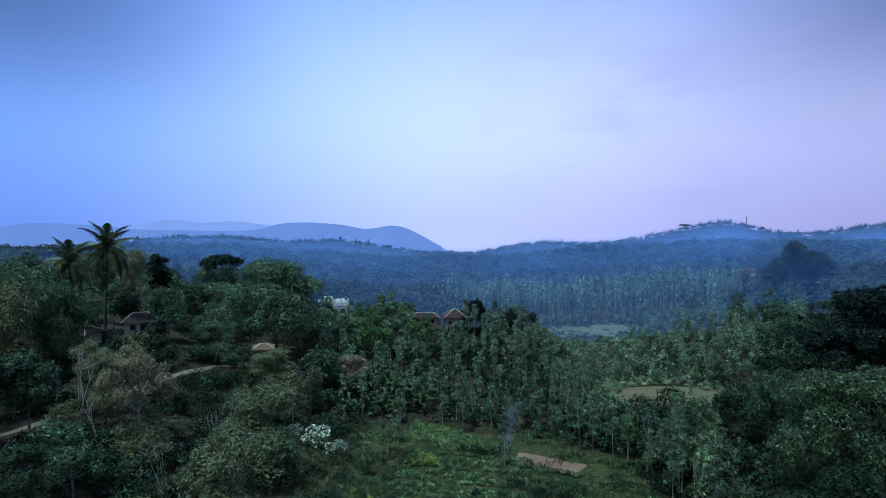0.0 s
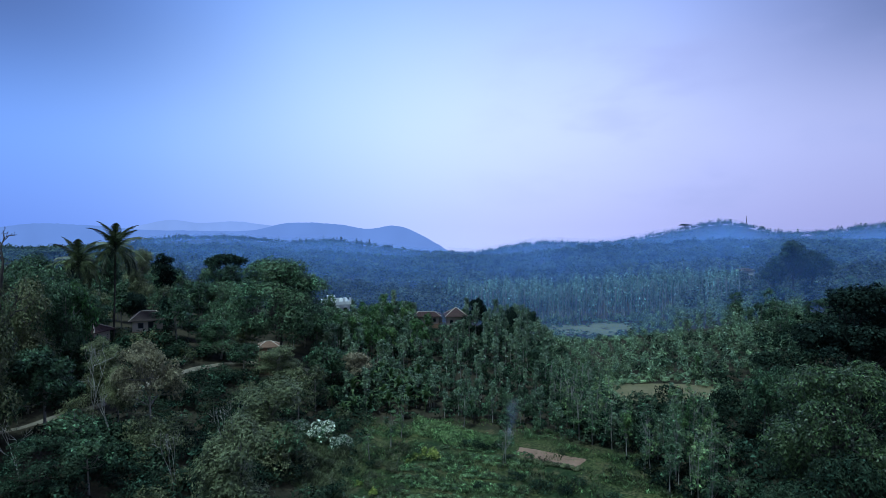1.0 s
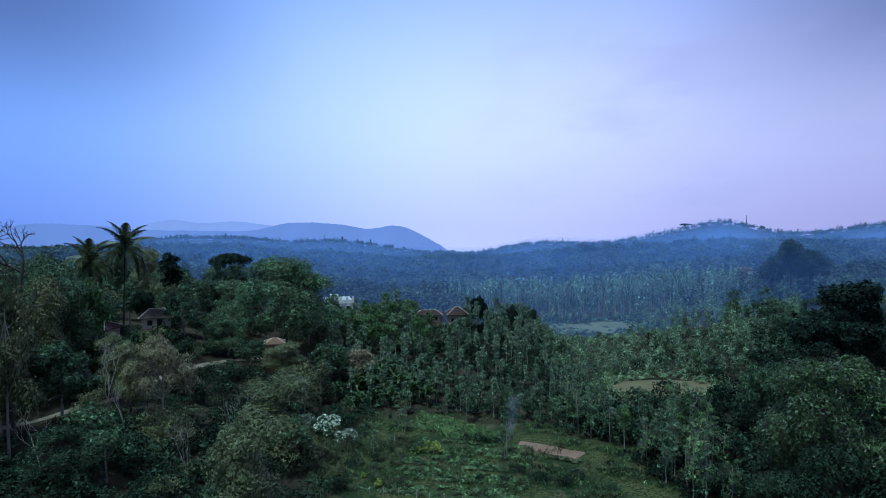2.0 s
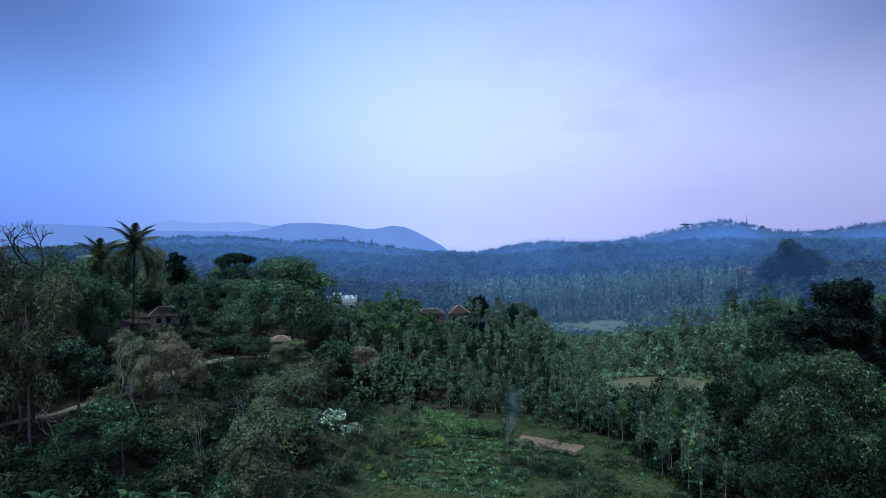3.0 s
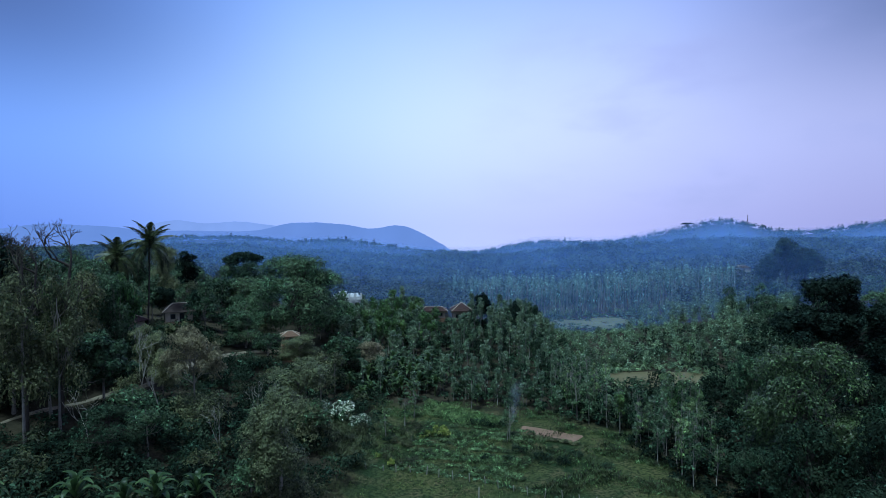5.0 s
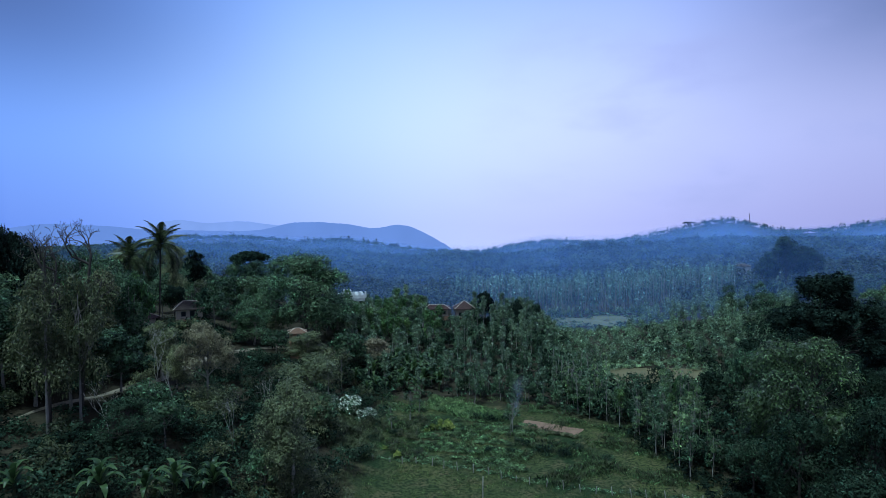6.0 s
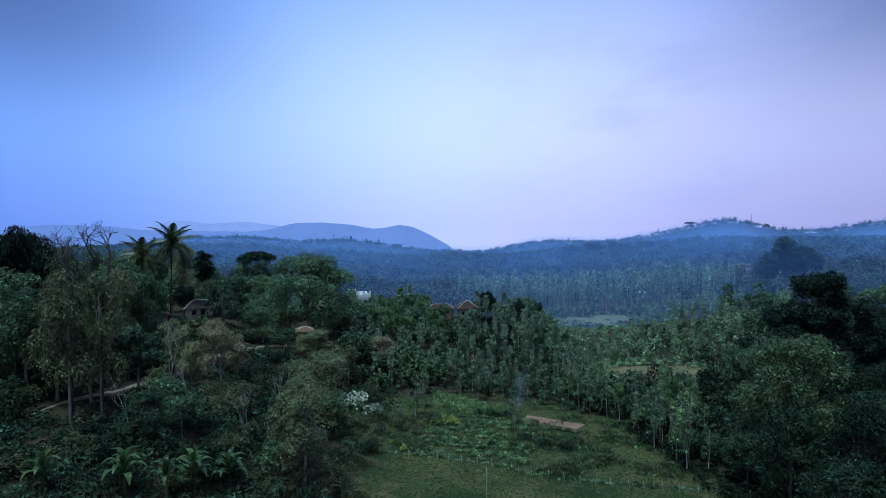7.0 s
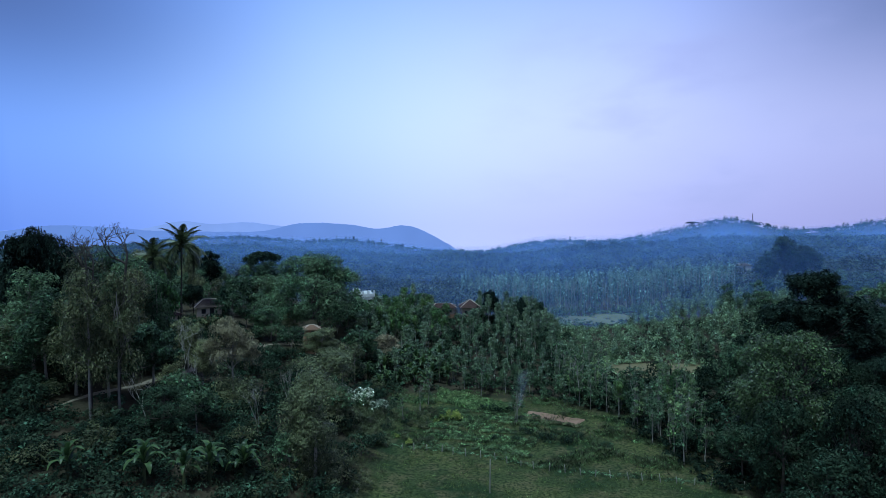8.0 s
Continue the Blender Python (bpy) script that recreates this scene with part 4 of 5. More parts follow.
fill("slope_tree", FILL_TALL + FILL_BROAD, 60, (-130, -24, 56, 215), 52, (0.42, 0.75), "tall leafy tree crowding the slope", "crowded slope trees", keep=slope_open, gap=5)
fill("slope_tree", GROVE, 70, (-125, -50, 84, 230), 37, (0.6, 1.0), "leafy tree on the upper slope", "upper slope trees", gap=4.5)
fill("side_tree", FILL_BROAD, 42, (80, 210, 158, 270), 38, (0.5, 0.85), "broad tree on the rising eastern slope", "eastern slope trees", keep=lambda x, y: x > 0.52 * y + 4, gap=6.5)
fill("side_tree", GROVE, 50, (80, 200, 165, 300), 39, (0.5, 0.9), "leafy tree on the rising eastern slope", "eastern slope trees", keep=lambda x, y: x > 0.50 * y, gap=5)

g1 = np.random.default_rng(41)
p = np.stack([g1.uniform(26, 146, 1800), g1.uniform(136, 236, 1800)], -1)
p = p[[not inside(a, b) and a > 0.16 * b and a < 0.62 * b for a, b in p]]
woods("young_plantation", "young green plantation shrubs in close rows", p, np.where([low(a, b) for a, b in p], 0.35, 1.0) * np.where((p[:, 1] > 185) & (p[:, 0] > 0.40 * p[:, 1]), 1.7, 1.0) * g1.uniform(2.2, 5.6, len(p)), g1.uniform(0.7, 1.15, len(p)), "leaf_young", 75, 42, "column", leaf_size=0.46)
p = np.stack([g1.uniform(-190, 260, 1500), g1.uniform(215, 335, 1500)], -1)
p = p[[not inside(a, b) and (a < 10 or a > 0.40 * b) for a, b in p]]
woods("valley_woods", "mixed green trees on the valley floor", p, g1.uniform(6, 12, len(p)), g1.uniform(2.2, 4.0, len(p)), "leaf_woods", 85, 43, leaf_size=0.32)


# ---- ground surfaces: soil bed, road, pasture ----
def draped(name, outline, material, lift, label, category, step=1.5):
    """A sheet laid over the ground inside a convex outline."""
    bm = bmesh.new()
    pts = np.array(outline, float)
    lo, hi = pts.min(0), pts.max(0)
    n = [max(2, int(q / step) + 1) for q in (hi - lo)]
    # bilinear patch over the four corners
    grid = []
    for i in range(n[0]):
        u = i / (n[0] - 1)
        row = []
        for j in range(n[1]):
            v = j / (n[1] - 1)
            q = (pts[0] * (1 - u) + pts[1] * u) * (1 - v) + (pts[3] * (1 - u) + pts[2] * u) * v
            edge = min(u, 1 - u, v, 1 - v)
            q = q + (0.9 * step * 0.25 * math.sin(7 * u + 3 * v), 0.9 * step * 0.25 * math.sin(5 * v + 9 * u))
            z = float(land(*q)) + (lift if edge > 0 else -0.1) + 0.05 * math.sin(q[0] * 3.1) * math.sin(q[1] * 2.3)
            row.append(bm.verts.new((*q, z)))
        grid.append(row)
    for i in range(n[0] - 1):
        for j in range(n[1] - 1):
            bm.faces.new((grid[i][j], grid[i + 1][j], grid[i + 1][j + 1], grid[i][j + 1]))
    return tagged(new(name, bm_mesh(name, bm, material, True)), label, category, kind="structure")


draped("soil_bed", [(11, 95.4), (20.6, 90.6), (24, 94), (12.8, 99.6)], "soil", 0.10, "bare reddish-brown tilled soil bed", "soil", 0.7)
draped("meadow", [(36, 203), (68, 202), (72, 224), (40, 228)], "pasture", 0.12, "pale open meadow before the plantation", "meadow")
draped("clearing", [(36, 121), (58, 119), (64, 136), (40, 143)], "stubble", 0.12, "pale dry grassy clearing among trees", "clearing")
draped("grass_bank", [(-6, 108), (5, 98.5), (7.5, 102.5), (-2.5, 113)], "grass_bank", 0.25, "bright green grassy bank at the grove edge", "grass")


def road_strip():
    line = np.array(ROAD, float)
    s = np.linspace(0, len(line) - 1, 90)
    c = np.stack([np.interp(s, np.arange(len(line)), line[:, k]) for k in (0, 1)], -1)
    d = np.gradient(c, axis=0)
    d /= np.linalg.norm(d, axis=1, keepdims=True)
    side = np.stack([d[:, 1], -d[:, 0]], -1)
    vs = []
    for k in (-1.05, -0.6, 0, 0.6, 1.05):
        p = c + side * (np.interp(c[:, 1], (62, 86), (0.40, 1.0)) * (k + 0.15 * np.sin(s * 5 + k)))[:, None]
        z = land(c[:, 0], c[:, 1]) * 0.7 + land(p[:, 0], p[:, 1]) * 0.3 + (0.16 if abs(k) < 1.0 else 0.0) - 0.05 * (abs(k) == 0.6)
        if k == -1.05:
            z = land(p[:, 0], p[:, 1]) - 0.3
        if k == 1.05:
            z = land(p[:, 0], p[:, 1]) - 0.3
        vs.append(np.stack([p[:, 0], p[:, 1], z], -1))
    n = len(c)
    i = np.arange(n - 1)
    f = np.concatenate([np.stack([k * n + i, k * n + i + 1, (k + 1) * n + i + 1, (k + 1) * n + i], -1) for k in range(4)])
    tagged(new("road", mesh_from("road", np.concatenate(vs), f, "dirt_road", True)), "narrow unpaved dirt road along the slope", "road", kind="structure")


road_strip()


# ---- houses ----
def box(bm, x0, x1, y0, y1, z0, z1):
    m = Matrix.Translation(((x0 + x1) / 2, (y0 + y1) / 2, (z0 + z1) / 2)) @ Matrix.Diagonal((x1 - x0, y1 - y0, z1 - z0, 1))
    bmesh.ops.create_cube(bm, size=1.0, matrix=m)


def box_mesh(name, material, *sizes):
    bm = bmesh.new()
    for q in sizes:
        box(bm, *q)
    return bm_mesh(name, bm, material)


def hip_roof(w, d, z, rise, over, ridge, thick=0.14):
    """A hipped roof over w by d, its eaves at z; ridge: length along x."""
    bm = bmesh.new()
    a, b = w / 2 + over, d / 2 + over
    lo = [bm.verts.new(p) for p in ((-a, -b, z), (a, -b, z), (a, b, z), (-a, b, z))]
    up = [bm.verts.new(p) for p in ((-a, -b, z + thick), (a, -b, z + thick), (a, b, z + thick), (-a, b, z + thick))]
    r = [bm.verts.new((-ridge / 2, 0, z + rise)), bm.verts.new((ridge / 2, 0, z + rise))]
    bm.faces.new(lo[::-1])
    for i in range(4):
        bm.faces.new((lo[i], lo[(i + 1) % 4], up[(i + 1) % 4], up[i]))
    bm.faces.new((up[0], up[1], r[1], r[0]))
    bm.faces.new((up[2], up[3], r[0], r[1]))
    bm.faces.new((up[1], up[2], r[1]))
    bm.faces.new((up[3], up[0], r[0]))
    return bm


def ridge_caps(w, d, z, rise, over, ridge, thick=0.14):
    a, b = w / 2 + over, d / 2 + over
    ends = [(-ridge / 2, 0, z + rise), (ridge / 2, 0, z + rise)]
    out = [tube([ends[0], ends[1]], (0.12, 0.12), 6)] if ridge > 0.2 else []
    for c, e in (((-a, -b), 0), ((a, -b), 1), ((a, b), 1), ((-a, b), 0)):
        out.append(tube([ends[e], (*c, z + thick)], (0.11, 0.11), 6))
    return joined(out)


def course(w, d, z, rise, over, ridge, f, thick=0.14):
    """One row of roof tiles round the four slopes as a low step, at the share f of the way up."""
    a, b = w / 2 + over, d / 2 + over
    x, y, h = a + (ridge / 2 - a) * f, b * (1 - f), z + thick + (rise - thick) * f + 0.03
    sides = (((-x, -y), (x, -y)), ((x, -y), (x, y)), ((x, y), (-x, y)), ((-x, y), (-x, -y)))
    return joined([tube([(*p, h), (*q, h)], (0.045, 0.045), 4) for p, q in sides])


def house(x, y, turn, w, d, wall_h, rise, ridge, over, wall, roof, label, openings, raise_=0.0, name="house"):
    top = new(name)
    top.matrix_basis = pose(x, y, float(land(x, y)) + raise_, 0, 0, turn)
    part("wall", box_mesh("wall", wall, (-w / 2, w / 2, -d / 2, d / 2, -1.5 - raise_, wall_h)), top)
    part("plinth", box_mesh("plinth", "soil", (-w / 2 - 0.15, w / 2 + 0.15, -d / 2 - 0.15, d / 2 + 0.15, -1.6 - raise_, 0.3)), top)
    r = part("roof", bm_mesh("roof", hip_roof(w, d, wall_h, rise, over, ridge), roof), top)
    part("ridge_cap", mesh_from("ridge_cap", *ridge_caps(w, d, wall_h, rise, over, ridge), "plaster_cream"), r)
    for k in range(9):
        part("tile_course", mesh_from("tile_course", *course(w, d, wall_h, rise, over, ridge, (k + 0.5) / 9), roof), r)
    for kind, face, u, v0, v1, half in openings:
        if face == "front":
            hole, rim = (u - half, u + half, -d / 2 - 0.03, -d / 2 + 0.05, v0, v1), (u - half - 0.1, u + half + 0.1, -d / 2 - 0.015, -d / 2 + 0.05, v0 - 0.1, v1 + 0.1)
        else:
            hole, rim = (w / 2 - 0.05, w / 2 + 0.03, u - half, u + half, v0, v1), (w / 2 - 0.05, w / 2 + 0.015, u - half - 0.1, u + half + 0.1, v0 - 0.1, v1 + 0.1)
        o = part(kind, box_mesh(kind, "window_dark", hole), top)
        part("frame", box_mesh("frame", "wood_post", rim), o)
    return tagged(top, label, "house")


house(-60.2, 116.5, 22, 5.4, 4.6, 2.4, 1.7, 2.8, 0.6, "plaster_cream", "thatch", "small cream-walled house with a brown tiled hip roof",
      [("window", "front", -1.2, 1.0, 2.0, 0.45), ("door", "front", 0.6, 0.3, 2.2, 0.45), ("window", "side", 0.3, 1.0, 2.0, 0.4)], 3.7)
for i, (x, y, k) in enumerate([(-56.5, 112.6, 1.85), (-58.6, 111.6, 1.75), (-60.8, 112.0, 1.8), (-63, 113, 1.8), (-55.2, 115, 1.6)]):
    tree("yard_bush", SHRUB_DRY[i % 3] if i % 2 else SHRUB[i % 5], at(x, y, 47 * i, k, k * 0.95), "leafy bush against the small house", "bush", "yard bushes")
house(-70.5, 112, -8, 7.5, 4.5, 2.4, 1.7, 4.0, 0.7, "plaster_cream", "roof_tile", "low tiled outbuilding beside the small house",
      [("door", "front", 0.0, 0.3, 2.1, 0.5)], 1.0)
house(4.0, 203, 4, 6.5, 6.5, 3.4, 2.7, 0.4, 0.8, "plaster_cream", "roof_tile", "farmhouse with a red pyramid tile roof among trees",
      [("window", "front", -1.8, 1.0, 2.2, 0.5), ("door", "front", 0.2, 0.3, 2.3, 0.5), ("window", "front", 2.0, 1.0, 2.2, 0.5)], 1.2)
house(-6.2, 203, 2, 8.2, 6.0, 2.8, 1.3, 5.5, 0.9, "plaster_cream", "roof_tile", "long low farmhouse wing with a red tiled roof",
      [("window", "front", -2.6, 1.0, 2.1, 0.5), ("window", "front", 0.0, 1.0, 2.1, 0.5), ("window", "front", 2.6, 1.0, 2.1, 0.5)], 1.2)
house(-36.6, 119, 15, 3.6, 3.2, 2.2, 1.0, 1.2, 0.4, "brick_red", "soil", "small red brick shed on the slope", [("door", "front", 0.3, 0.2, 1.9, 0.4)], 3.4, "shed")
house(155, 300, 0, 6.5, 6, 7.5, 1.2, 3, 0.4, "plaster_white", "thatch", "white two-storey house on the hazy hillside",
      [("window", "front", -2, 4.2, 5.4, 0.6), ("window", "front", 0, 4.2, 5.4, 0.6), ("window", "front", 2, 4.2, 5.4, 0.6), ("window", "front", -2, 1.2, 2.5, 0.6), ("window", "front", 2, 1.2, 2.5, 0.6)], 1.2)


def white_building(x, y, turn, base):
    top = new("white_building")
    top.matrix_basis = pose(x, y, base, 0, 0, turn)
    part("wall", box_mesh("wall", "plaster_white", (-4, 4, -4, 4, -4, 10)), top)
    part("slab", box_mesh("slab", "plaster_white", (-4.4, 4.4, -4.4, 4.4, 3.3, 3.55), (-4.4, 4.4, -4.4, 4.4, 6.6, 6.85), (-4.4, 4.4, -4.4, 4.4, 10, 10.25)), top)
    part("parapet", box_mesh("parapet", "plaster_white", (-4.3, 4.3, -4.3, -4.1, 10.25, 11.1), (-4.3, 4.3, 4.1, 4.3, 10.25, 11.1), (-4.3, -4.1, -4.1, 4.1, 10.25, 11.1), (4.1, 4.3, -4.1, 4.1, 10.25, 11.1)), top)
    part("stair_head", box_mesh("stair_head", "plaster_white", (-2.6, -0.2, -1, 2, 10.25, 12.6)), top)
    for u in (-4.2, -2.1, 0, 2.1, 4.2):
        part("pillar", box_mesh("pillar", "plaster_white", (u - 0.3, u + 0.3, -4.36, -3.9, 10.25, 12.3)), top)
    for tx in (1.4, 3.0):
        part("water_tank", mesh_from("water_tank", *tube([(tx, -2, 10.3), (tx, -2, 11.9), (tx, -2, 12.1)], (0.65, 0.65, 0.2), 12), "plaster_white", True), top)
    for z in (0.9, 4.3, 7.6):
        for u in (-2.6, 0, 2.6):
            wdw = part("window", box_mesh("window", "window_dark", (u - 0.6, u + 0.6, -4.03, -3.9, z, z + 1.4)), top)
            part("sunshade", box_mesh("sunshade", "plaster_white", (u - 0.8, u + 0.8, -4.6, -4.0, z + 1.5, z + 1.6)), wdw)
            wdw = part("window", box_mesh("window", "window_dark", (3.9, 4.03, u - 0.6, u + 0.6, z, z + 1.4)), top)
    tagged(top, "white flat-roofed three-storey building with roof tanks", "building")


white_building(-36.5, 194, 20, 3.2)

# a lattice mast on the hill
def mast(x, y, h):
    top = new("radio_mast")
    top.matrix_basis = at(x, y)
    legs = [(0.9, 0), (-0.45, 0.78), (-0.45, -0.78)]
    for a in legs:
        part("leg", mesh_from("leg", *tube([(a[0], a[1], -0.5), (a[0] * 0.2, a[1] * 0.2, h)], (0.16, 0.12), 5), "bark_dark"), top)
    for k in range(9):
        z0, z1 = h * k / 9, h * (k + 1) / 9
        f0, f1 = 1 - 0.8 * k / 9, 1 - 0.8 * (k + 1) / 9
        for i in range(3):
            a, b = legs[i], legs[(i + 1) % 3]
            part("brace", mesh_from("brace", *tube([(a[0] * f0, a[1] * f0, z0), (b[0] * f1, b[1] * f1, z1)], (0.07, 0.07), 4), "bark_dark"), top)
    tagged(top, "slim lattice radio mast on the hilltop", "mast")


mast(464, 900, 20)


# ---- the field: fence, poles, clumps of grass, weeds and shrubs ----
POST = mesh_from("post", *tube([(0, 0, -0.4), (0.02, 0, 0.6), (0.0, 0.02, 1.25), (0, 0, 1.28)], (0.075, 0.07, 0.06, 0.01), 6), "wood_post", True)
fence_line = np.array([(-19, 77.5), (-12.7, 79.0), (-6.7, 78.3), (0, 75.8), (4, 74.4), (8.8, 71.4), (16, 68.8), (25.3, 66.6), (37.3, 64.6), (42, 64)], float)
fence = new("fence")
gf_ = np.random.default_rng(77)
seg = np.concatenate([[0], np.cumsum(np.linalg.norm(np.diff(fence_line, axis=0), axis=1))])
stops = np.arange(0.5, seg[-1], 2.35)
tops = []
for u in stops:
    x, y = (np.interp(u + gf_.uniform(-0.25, 0.25), seg, fence_line[:, k]) for k in (0, 1))
    tilt = pose(x, y, float(land(x, y)), gf_.uniform(-7, 7), gf_.uniform(-9, 12), gf_.uniform(0, 360)) @ Matrix.Diagonal((1, 1, gf_.uniform(0.8, 1.1), 1))
    part("post", POST, fence, m=tilt)
    tops.append(tilt @ Vector((0, 0, 1.1)))
for dz in (0.0, -0.4):
    line = [np.array(q) + (0, 0, dz) for q in tops]
    part("wire", mesh_from("wire", *tube(line, [0.008] * len(line), 4), "bark_dark"), fence)
tagged(fence, "rough field fence of pale leaning posts and wire", "fence")


def pole(x, y, h, lean, label):
    ob = new("pole", mesh_from("pole", *tube([(0, 0, -0.5), (lean * 0.5, 0, h * 0.5), (lean, 0.05, h), (lean, 0.05, h + 0.02)], (0.085, 0.075, 0.06, 0.01), 7), "wood_post", True))
    ob.matrix_basis = at(x, y)
    tagged(ob, label, "pole")


pole(2.6, 62.5, 5.0, 0.05, "thin upright pole standing in the field")


def tufts(name, label, pts, height, width, material, blades, seed):
    """Clumps of upright blades."""
    g = np.random.default_rng(seed)
    n = len(pts)
    base = np.repeat(np.stack([pts[:, 0], pts[:, 1], land(pts[:, 0], pts[:, 1])], -1), blades, 0)
    size = np.repeat(height * g.uniform(0.5, 1.3, n), blades)[:, None]
    root = base + np.concatenate([g.normal(0, width * 0.5, (n * blades, 2)), np.full((n * blades, 1), -0.03)], 1)
    way = np.concatenate([g.normal(0, 0.55, (n * blades, 2)), np.ones((n * blades, 1))], 1)
    side = np.stack([g.normal(0, 1, n * blades), g.normal(0, 1, n * blades), np.zeros(n * blades)], -1)
    side /= np.linalg.norm(side, axis=1, keepdims=True)
    mid, tip = root + way * size * 0.6, root + way * size * (1, 1, 0.9)
    wd = size * 0.16
    v = np.stack([root + side * wd * 0.8, tip, mid - side * wd], 1).reshape(-1, 3)
    return tagged(new(name, mesh_from(name, v, np.arange(len(v)).reshape(-1, 3), material)), label, "grass", kind="stuff")


def field_points(n, seed, x0, x1, y0, y1, clump=0.0):
    g = np.random.default_rng(seed)
    p = np.stack([g.uniform(x0, x1, n), g.uniform(y0, y1, n)], -1)
    if clump:
        val = np.sin(p[:, 0] * 0.45 + np.sin(p[:, 1] * 0.3) * 2) + np.sin(p[:, 1] * 0.62 + 1.5 * np.sin(p[:, 0] * 0.21)) + g.normal(0, 0.5, n)
        p = p[val > clump]
    return p


q = field_points(16000, 61, -20, 42, 40, 112, -0.6)
tufts("short_grass", "short worn grass across the near field", q, 0.27, 0.4, "grass_blade", 6, 62)
q = field_points(9000, 63, -16, 34, 66, 112, 0.55)
q = q[q[:, 1] > np.interp(q[:, 0], fence_line[:, 0], fence_line[:, 1]) + 0.5]
q = q[~((q[:, 0] > 10) & (q[:, 0] < 25) & (q[:, 1] > 99.5 - 0.47 * (q[:, 0] - 10) - 4.5) & (q[:, 1] < 101.5 - 0.45 * (q[:, 0] - 10)))]
tufts("weeds", "lush green weeds and crop rows in the field", q, 0.55, 0.55, "leaf_crop", 9, 64)
q = field_points(2600, 65, -14, 34, 68, 100, 0.75)
q = q[q[:, 1] > np.interp(q[:, 0], fence_line[:, 0], fence_line[:, 1]) + 1.5]
tufts("dry_weeds", "dry brownish weeds between the green rows", q, 0.6, 0.5, "leaf_olive", 7, 66)
q = field_points(2500, 67, -6, 9, 99, 117)
q = q[np.abs((q[:, 1] - 105) + 0.75 * q[:, 0]) < 4.5]
tufts("bank_grass", "bright tall grass on the bank below the grove", q, 0.6, 0.4, "leaf_crop", 9, 68)

for i, (x, y, s) in enumerate([(11, 86, 0.7), (14, 83, 0.9), (17, 82, 0.8), (5, 84, 0.6), (20, 85, 0.7), (8.5, 83, 0.5), (24, 80, 0.6)]):
    tree("field_shrub", SHRUB[i % 5], at(x, y, 70 * i, s, s * 0.55), "low dark shrub growing in the weedy field", "shrub", "field shrubs")
for i, (x, y, s) in enumerate([(-17.5, 72, 1.3), (-19, 68, 1.2), (-16.5, 77.5, 0.9), (-18.5, 62.5, 1.0), (-15, 86, 0.6), (-12, 90, 0.5), (5, 98, 0.7), (7, 97.5, 0.6), (3.2, 98.6, 0.5), (9, 98.5, 0.5)]):
    tree("edge_shrub", SHRUB[i % 5], at(x, y, 50 * i, s, s), "leafy shrub at the edge of the field", "shrub", "field edge shrubs")
gd = np.random.default_rng(79)
for i in range(34):
    x, y = gd.uniform(-18, -6), gd.uniform(80, 101)
    k = gd.uniform(0.3, 0.62)
    tree("dry_bush", SHRUB_DRY[i % 3], at(x, y, 40 * i, k, k * gd.uniform(0.8, 1.3)), "low twiggy brownish bush in the rank field corner", "bush", "field corner bushes")
GOLD = kinds(2, "bushy", 1.6, 1.1, 260, 0.36, "leaf_yellow", "bark_grey", 0.04, 360)
for i, (x, y, s) in enumerate([(-3, 95, 1.3), (-1.6, 94, 1.0), (-4.4, 93.5, 0.9), (-10.5, 81, 0.8), (-13, 84, 0.6), (-6, 92, 0.7)]):
    tree("yellow_shrub", GOLD[i % 2], at(x, y, 80 * i, s), "small shrub with yellow-green leaves in the field", "shrub", "yellow shrubs")


def flower_shrub(x, y, top_z, s, seed):
    g = np.random.default_rng(seed)
    bl = blob_set("bushy", 5.0, 3.2, g)
    top = new("flowering_shrub")
    top.matrix_basis = at(x, y, 0, s)
    part("trunk", mesh_from("trunk", *limbs(2.4, 0.12, [b[:3] for b in bl], g=g, fork=0.1), "bark_grey", True), top)
    part("crown", mesh_from("crown", *crown(bl, 1700, 0.40, 0.55, g), "leaf_deep"), top)
    v, f = crown(bl, 1700, 0.28, 0.8, g, 1.0)
    c = v.reshape(-1, 4, 3).mean(1)
    lit = (c[:, 2] > 2.1 + 1.2 * np.sin(c[:, 0] * 2.6 + seed) * np.cos(c[:, 1] * 2.1)) & (g.random(len(c)) < 0.85)
    v = v.reshape(-1, 4, 3)[lit].reshape(-1, 3)
    part("blossom", mesh_from("blossom", v, np.arange(len(v)).reshape(-1, 4), "blossom"), top, "white blossom clusters")
    tagged(top, "rounded shrub covered in white blossom", "shrub", "flowering shrubs")


flower_shrub(-17.2, 93.5, 6, 0.68, 71)
flower_shrub(-20.7, 94.2, 5, 0.82, 72)
flower_shrub(-24.2, 94.2, 5, 0.55, 75)

# undergrowth takes the dimmed leaf colour, so its darkness is painted in
p = np.stack([g1.uniform(-80, -14, 1150), g1.uniform(28, 120, 1150)], -1)
p = p[[not inside(a, b) and not verge(a, b) and not (a > -24 and b < 90) for a, b in p]]
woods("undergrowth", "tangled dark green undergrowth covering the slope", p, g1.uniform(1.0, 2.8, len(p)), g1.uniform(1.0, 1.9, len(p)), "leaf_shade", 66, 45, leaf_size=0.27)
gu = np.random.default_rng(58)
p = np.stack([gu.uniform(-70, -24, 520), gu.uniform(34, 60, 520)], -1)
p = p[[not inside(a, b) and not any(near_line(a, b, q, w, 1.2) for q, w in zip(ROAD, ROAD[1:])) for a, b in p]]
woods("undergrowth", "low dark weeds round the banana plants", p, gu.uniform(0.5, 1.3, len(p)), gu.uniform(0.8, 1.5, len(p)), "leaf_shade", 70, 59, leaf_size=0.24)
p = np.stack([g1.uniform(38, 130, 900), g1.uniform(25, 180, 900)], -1)
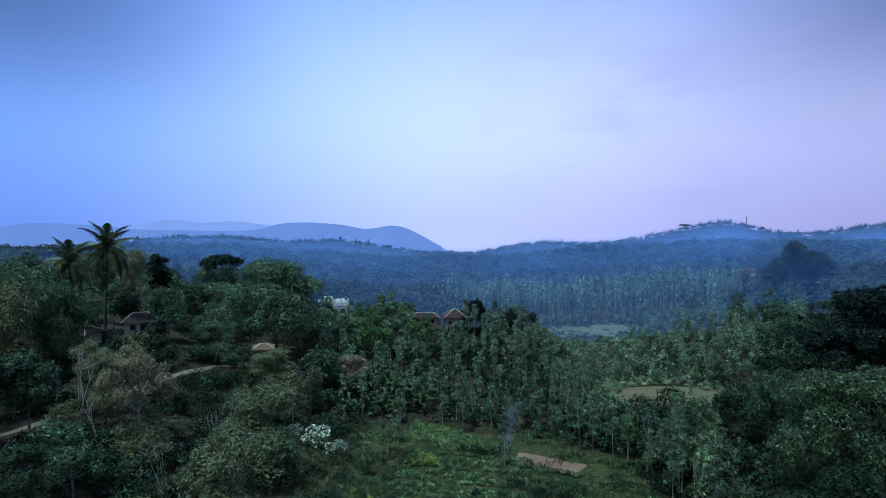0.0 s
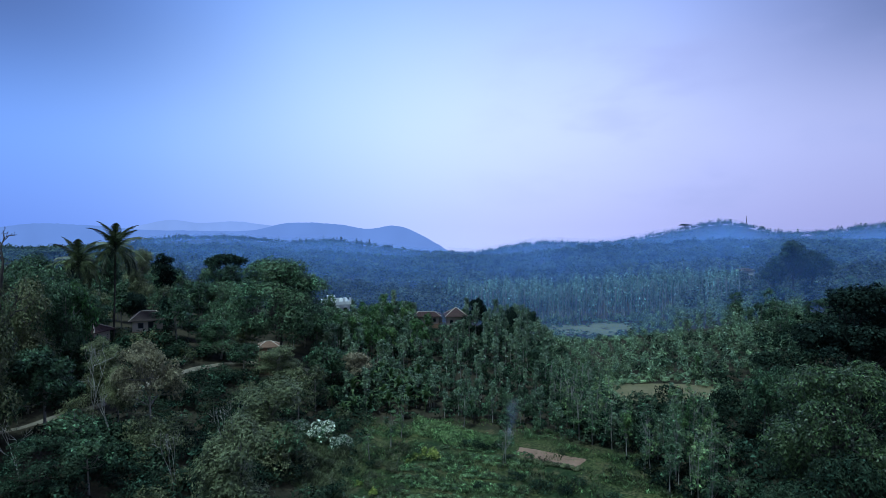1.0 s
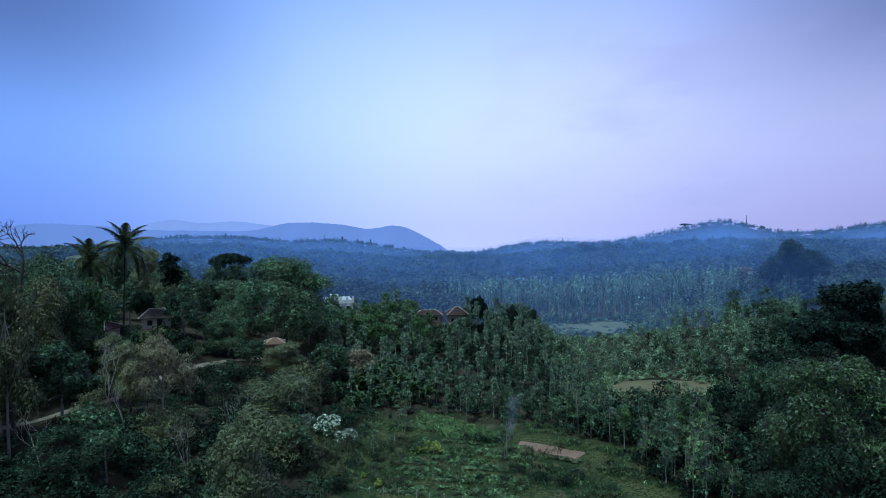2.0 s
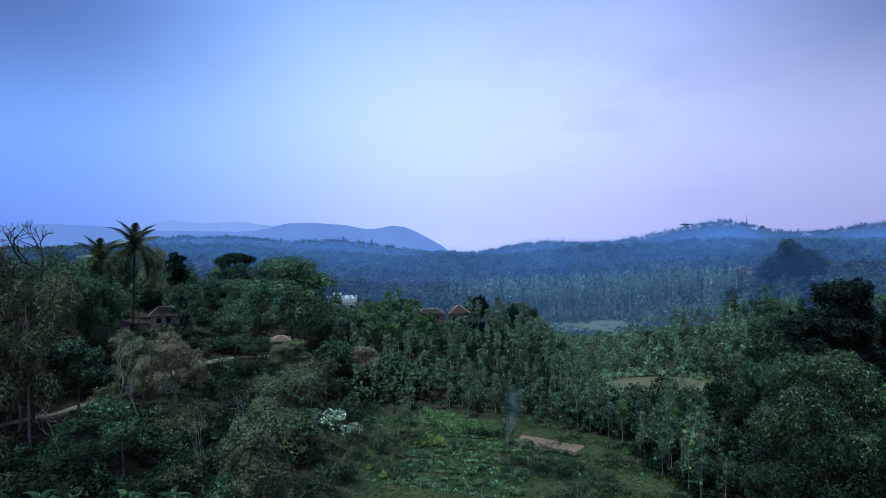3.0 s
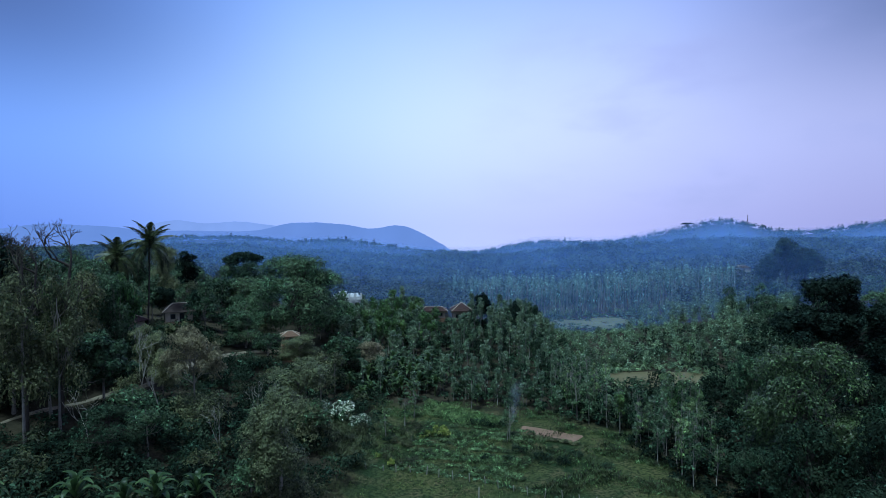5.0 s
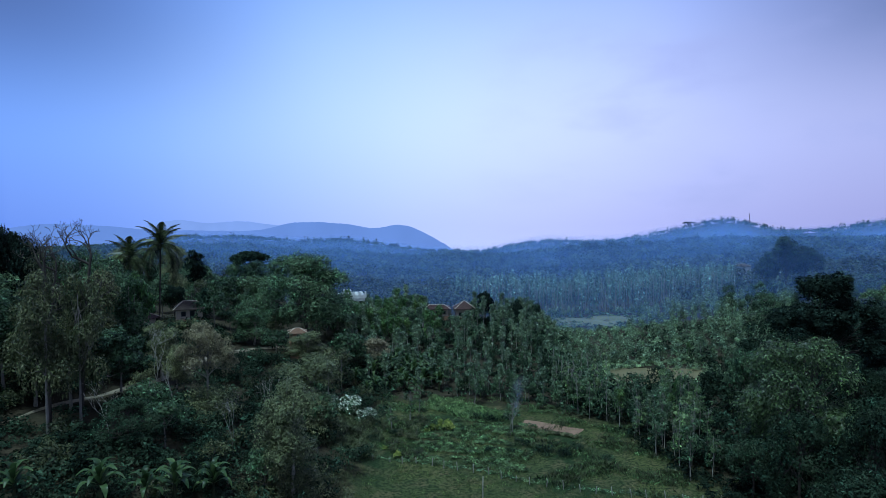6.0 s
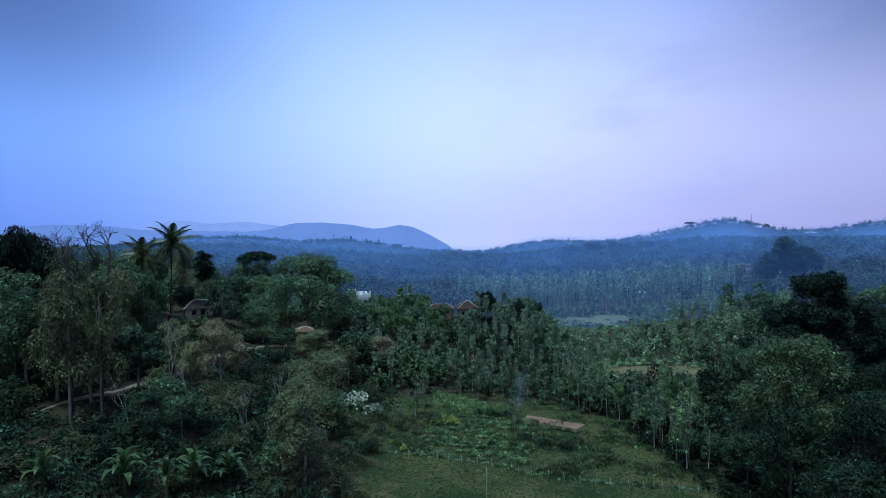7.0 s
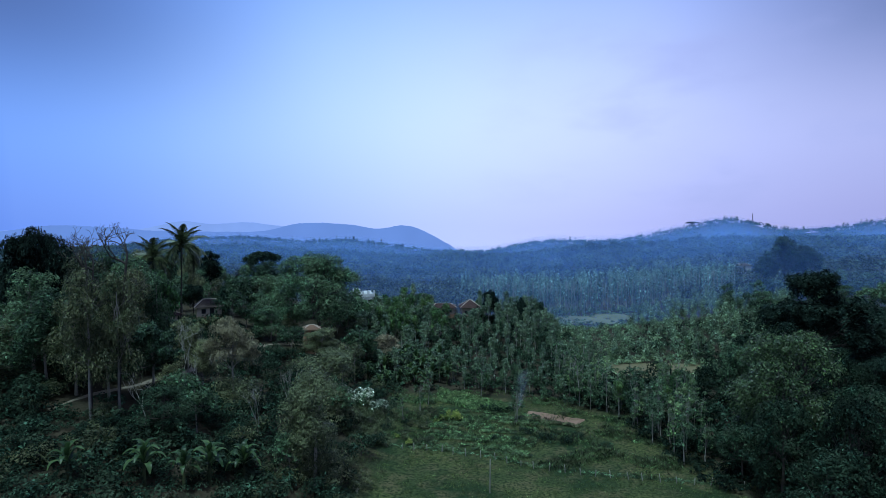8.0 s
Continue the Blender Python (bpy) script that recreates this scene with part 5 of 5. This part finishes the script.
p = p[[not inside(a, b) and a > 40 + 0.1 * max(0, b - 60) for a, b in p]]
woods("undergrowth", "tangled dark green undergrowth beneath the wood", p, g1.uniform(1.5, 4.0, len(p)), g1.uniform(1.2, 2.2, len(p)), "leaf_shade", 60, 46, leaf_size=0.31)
# darkened leaves fill in for the shade inside the grove
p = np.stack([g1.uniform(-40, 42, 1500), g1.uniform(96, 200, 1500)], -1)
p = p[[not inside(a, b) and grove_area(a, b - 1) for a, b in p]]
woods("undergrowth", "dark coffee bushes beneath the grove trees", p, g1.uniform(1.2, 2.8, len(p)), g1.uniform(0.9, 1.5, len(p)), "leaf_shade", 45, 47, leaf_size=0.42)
u = np.linspace(0, 1, 60)
p = np.stack([10.6 + 10.6 * u, 94.6 - 4.9 * u], -1) + np.random.default_rng(48).normal(0, 0.22, (60, 2))
woods("hedge", "low dry brownish hedge along the soil bed", p, g1.uniform(0.4, 0.8, 60), g1.uniform(0.35, 0.55, 60), "leaf_olive", 60, 49, leaf_size=0.45)

p = np.stack([g1.uniform(20, 62, 1500), g1.uniform(62, 132, 1500)], -1)
p = p[[not inside(a, b) and a > 36 - 0.18 * (b - 60) - 3 for a, b in p]]
woods("undergrowth", "low green scrub below the slender trees", p, g1.uniform(0.6, 1.9, len(p)), g1.uniform(0.6, 1.2, len(p)), "leaf_shade", 50, 51, leaf_size=0.40)
p = np.stack([g1.uniform(34, 66, 500), g1.uniform(120, 146, 500)], -1)
p = p[[not ((a - 49.5) / 11) ** 2 + ((b - 131) / 9) ** 2 < 1 for a, b in p]]
woods("undergrowth", "low green scrub round the clearing", p, g1.uniform(0.6, 1.6, len(p)), g1.uniform(0.6, 1.1, len(p)), "leaf_young", 50, 52, leaf_size=0.40)
p = np.stack([g1.uniform(30, 80, 500), g1.uniform(190, 236, 500)], -1)
p = p[[not ((a - 54) / 15) ** 2 + ((b - 214) / 8) ** 2 < 1 for a, b in p]]
woods("undergrowth", "low green scrub round the meadow", p, g1.uniform(0.6, 1.5, len(p)), g1.uniform(0.7, 1.2, len(p)), "leaf_young", 45, 53, leaf_size=0.45)

# crop rows and rank growth in the field
gr = np.random.default_rng(54)
rows_ = []
for k in range(17):
    for u in np.arange(0, 20, 0.8):
        x, y = -9 + u + 0.25 * k, 79.5 + 1.25 * k - 0.22 * u + gr.normal(0, 0.12)
        if math.sin(u * 0.5 + k) > -0.7 and k % 4 != 3:
            rows_.append((x + gr.normal(0, 0.12), y))
p = np.array(rows_)
p = p[p[:, 1] > np.interp(p[:, 0], fence_line[:, 0], fence_line[:, 1]) + 1.0]
woods("crop_rows", "low mounds of green crop plants in rows", p, gr.uniform(0.45, 0.95, len(p)), gr.uniform(0.4, 0.7, len(p)), "leaf_crop", 60, 55, leaf_size=0.42)
q = field_points(1500, 69, -27, -14, 78, 98)
tufts("rank_growth", "brownish rank weeds below the flowering shrubs", q, 0.7, 0.5, "leaf_feather", 8, 70)
q = field_points(700, 73, 8, 34, 66, 90, 0.4)
q = q[q[:, 1] > np.interp(q[:, 0], fence_line[:, 0], fence_line[:, 1]) + 0.8]
tufts("reeds", "greyish reeds and tall weeds by the fence", q, 0.8, 0.6, "leaf_olive", 9, 74)

# low leaves added in place of the dark shadow line along the fence
u = np.linspace(0, seg[-1], 150)
p = np.stack([np.interp(u, seg, fence_line[:, k]) for k in (0, 1)], -1) + np.random.default_rng(56).normal(0, 0.3, (150, 2)) + (0, 0.9)
woods("fence_growth", "leafy strip put in for the shadow line along the fence", p, gr.uniform(0.15, 0.5, len(p)), gr.uniform(0.25, 0.6, len(p)), "leaf_deep", 28, 57, leaf_size=0.45)


def smoke(x, y, h):
    """A thin wisp of smoke from a field fire."""
    m, t, p_, out = shader("smoke")
    t.nodes.remove(p_)
    thin = t.nodes.new("ShaderNodeAttribute")
    thin.attribute_name = "veil"
    d = t.nodes.new("ShaderNodeBsdfDiffuse")
    d.inputs["Color"].default_value = (0.66, 0.76, 0.88, 1)
    clear = t.nodes.new("ShaderNodeBsdfTransparent")
    mix = t.nodes.new("ShaderNodeMixShader")
    for a, b in ((thin.outputs["Fac"], 0), (clear.outputs[0], 1), (d.outputs[0], 2)):
        t.links.new(a, mix.inputs[b])
    t.links.new(mix.outputs[0], out.inputs["Surface"])
    vs, fs, al = [], [], []
    for sheet_ in range(3):
        turn = sheet_ * 1.05
        for i in range(15):
            z = i / 14
            wide = 0.5 + 2.2 * z
            for j in range(7):
                k = (j - 3) / 3
                vs.append((math.cos(turn) * k * wide + 2.0 * z * z + 0.35 * math.sin(6 * z), math.sin(turn) * k * wide + 0.2 * math.sin(7 * z), h * z))
                al.append(0.22 * (1 - k * k) ** 2 * math.sin(math.pi * min(1, z ** 0.6 * 0.98 + 0.02)) * (0.5 + 0.5 * math.sin(11 * z + 5 * k + 2 * sheet_)))
        o = sheet_ * 105
        fs += [(o + i * 7 + j, o + i * 7 + j + 1, o + i * 7 + j + 8, o + i * 7 + j + 7) for i in range(14) for j in range(6)]
    me = mesh_from("smoke", vs, fs, "smoke", True)
    me.attributes.new("veil", "FLOAT", "POINT").data.foreach_set("value", np.clip(np.array(al, np.float32), 0, 1))
    ob = new("smoke", me)
    ob.matrix_basis = at(x, y)
    tagged(ob, "thin bluish smoke rising from the field edge", "smoke", kind="stuff")


smoke(11.2, 101.5, 8.0)
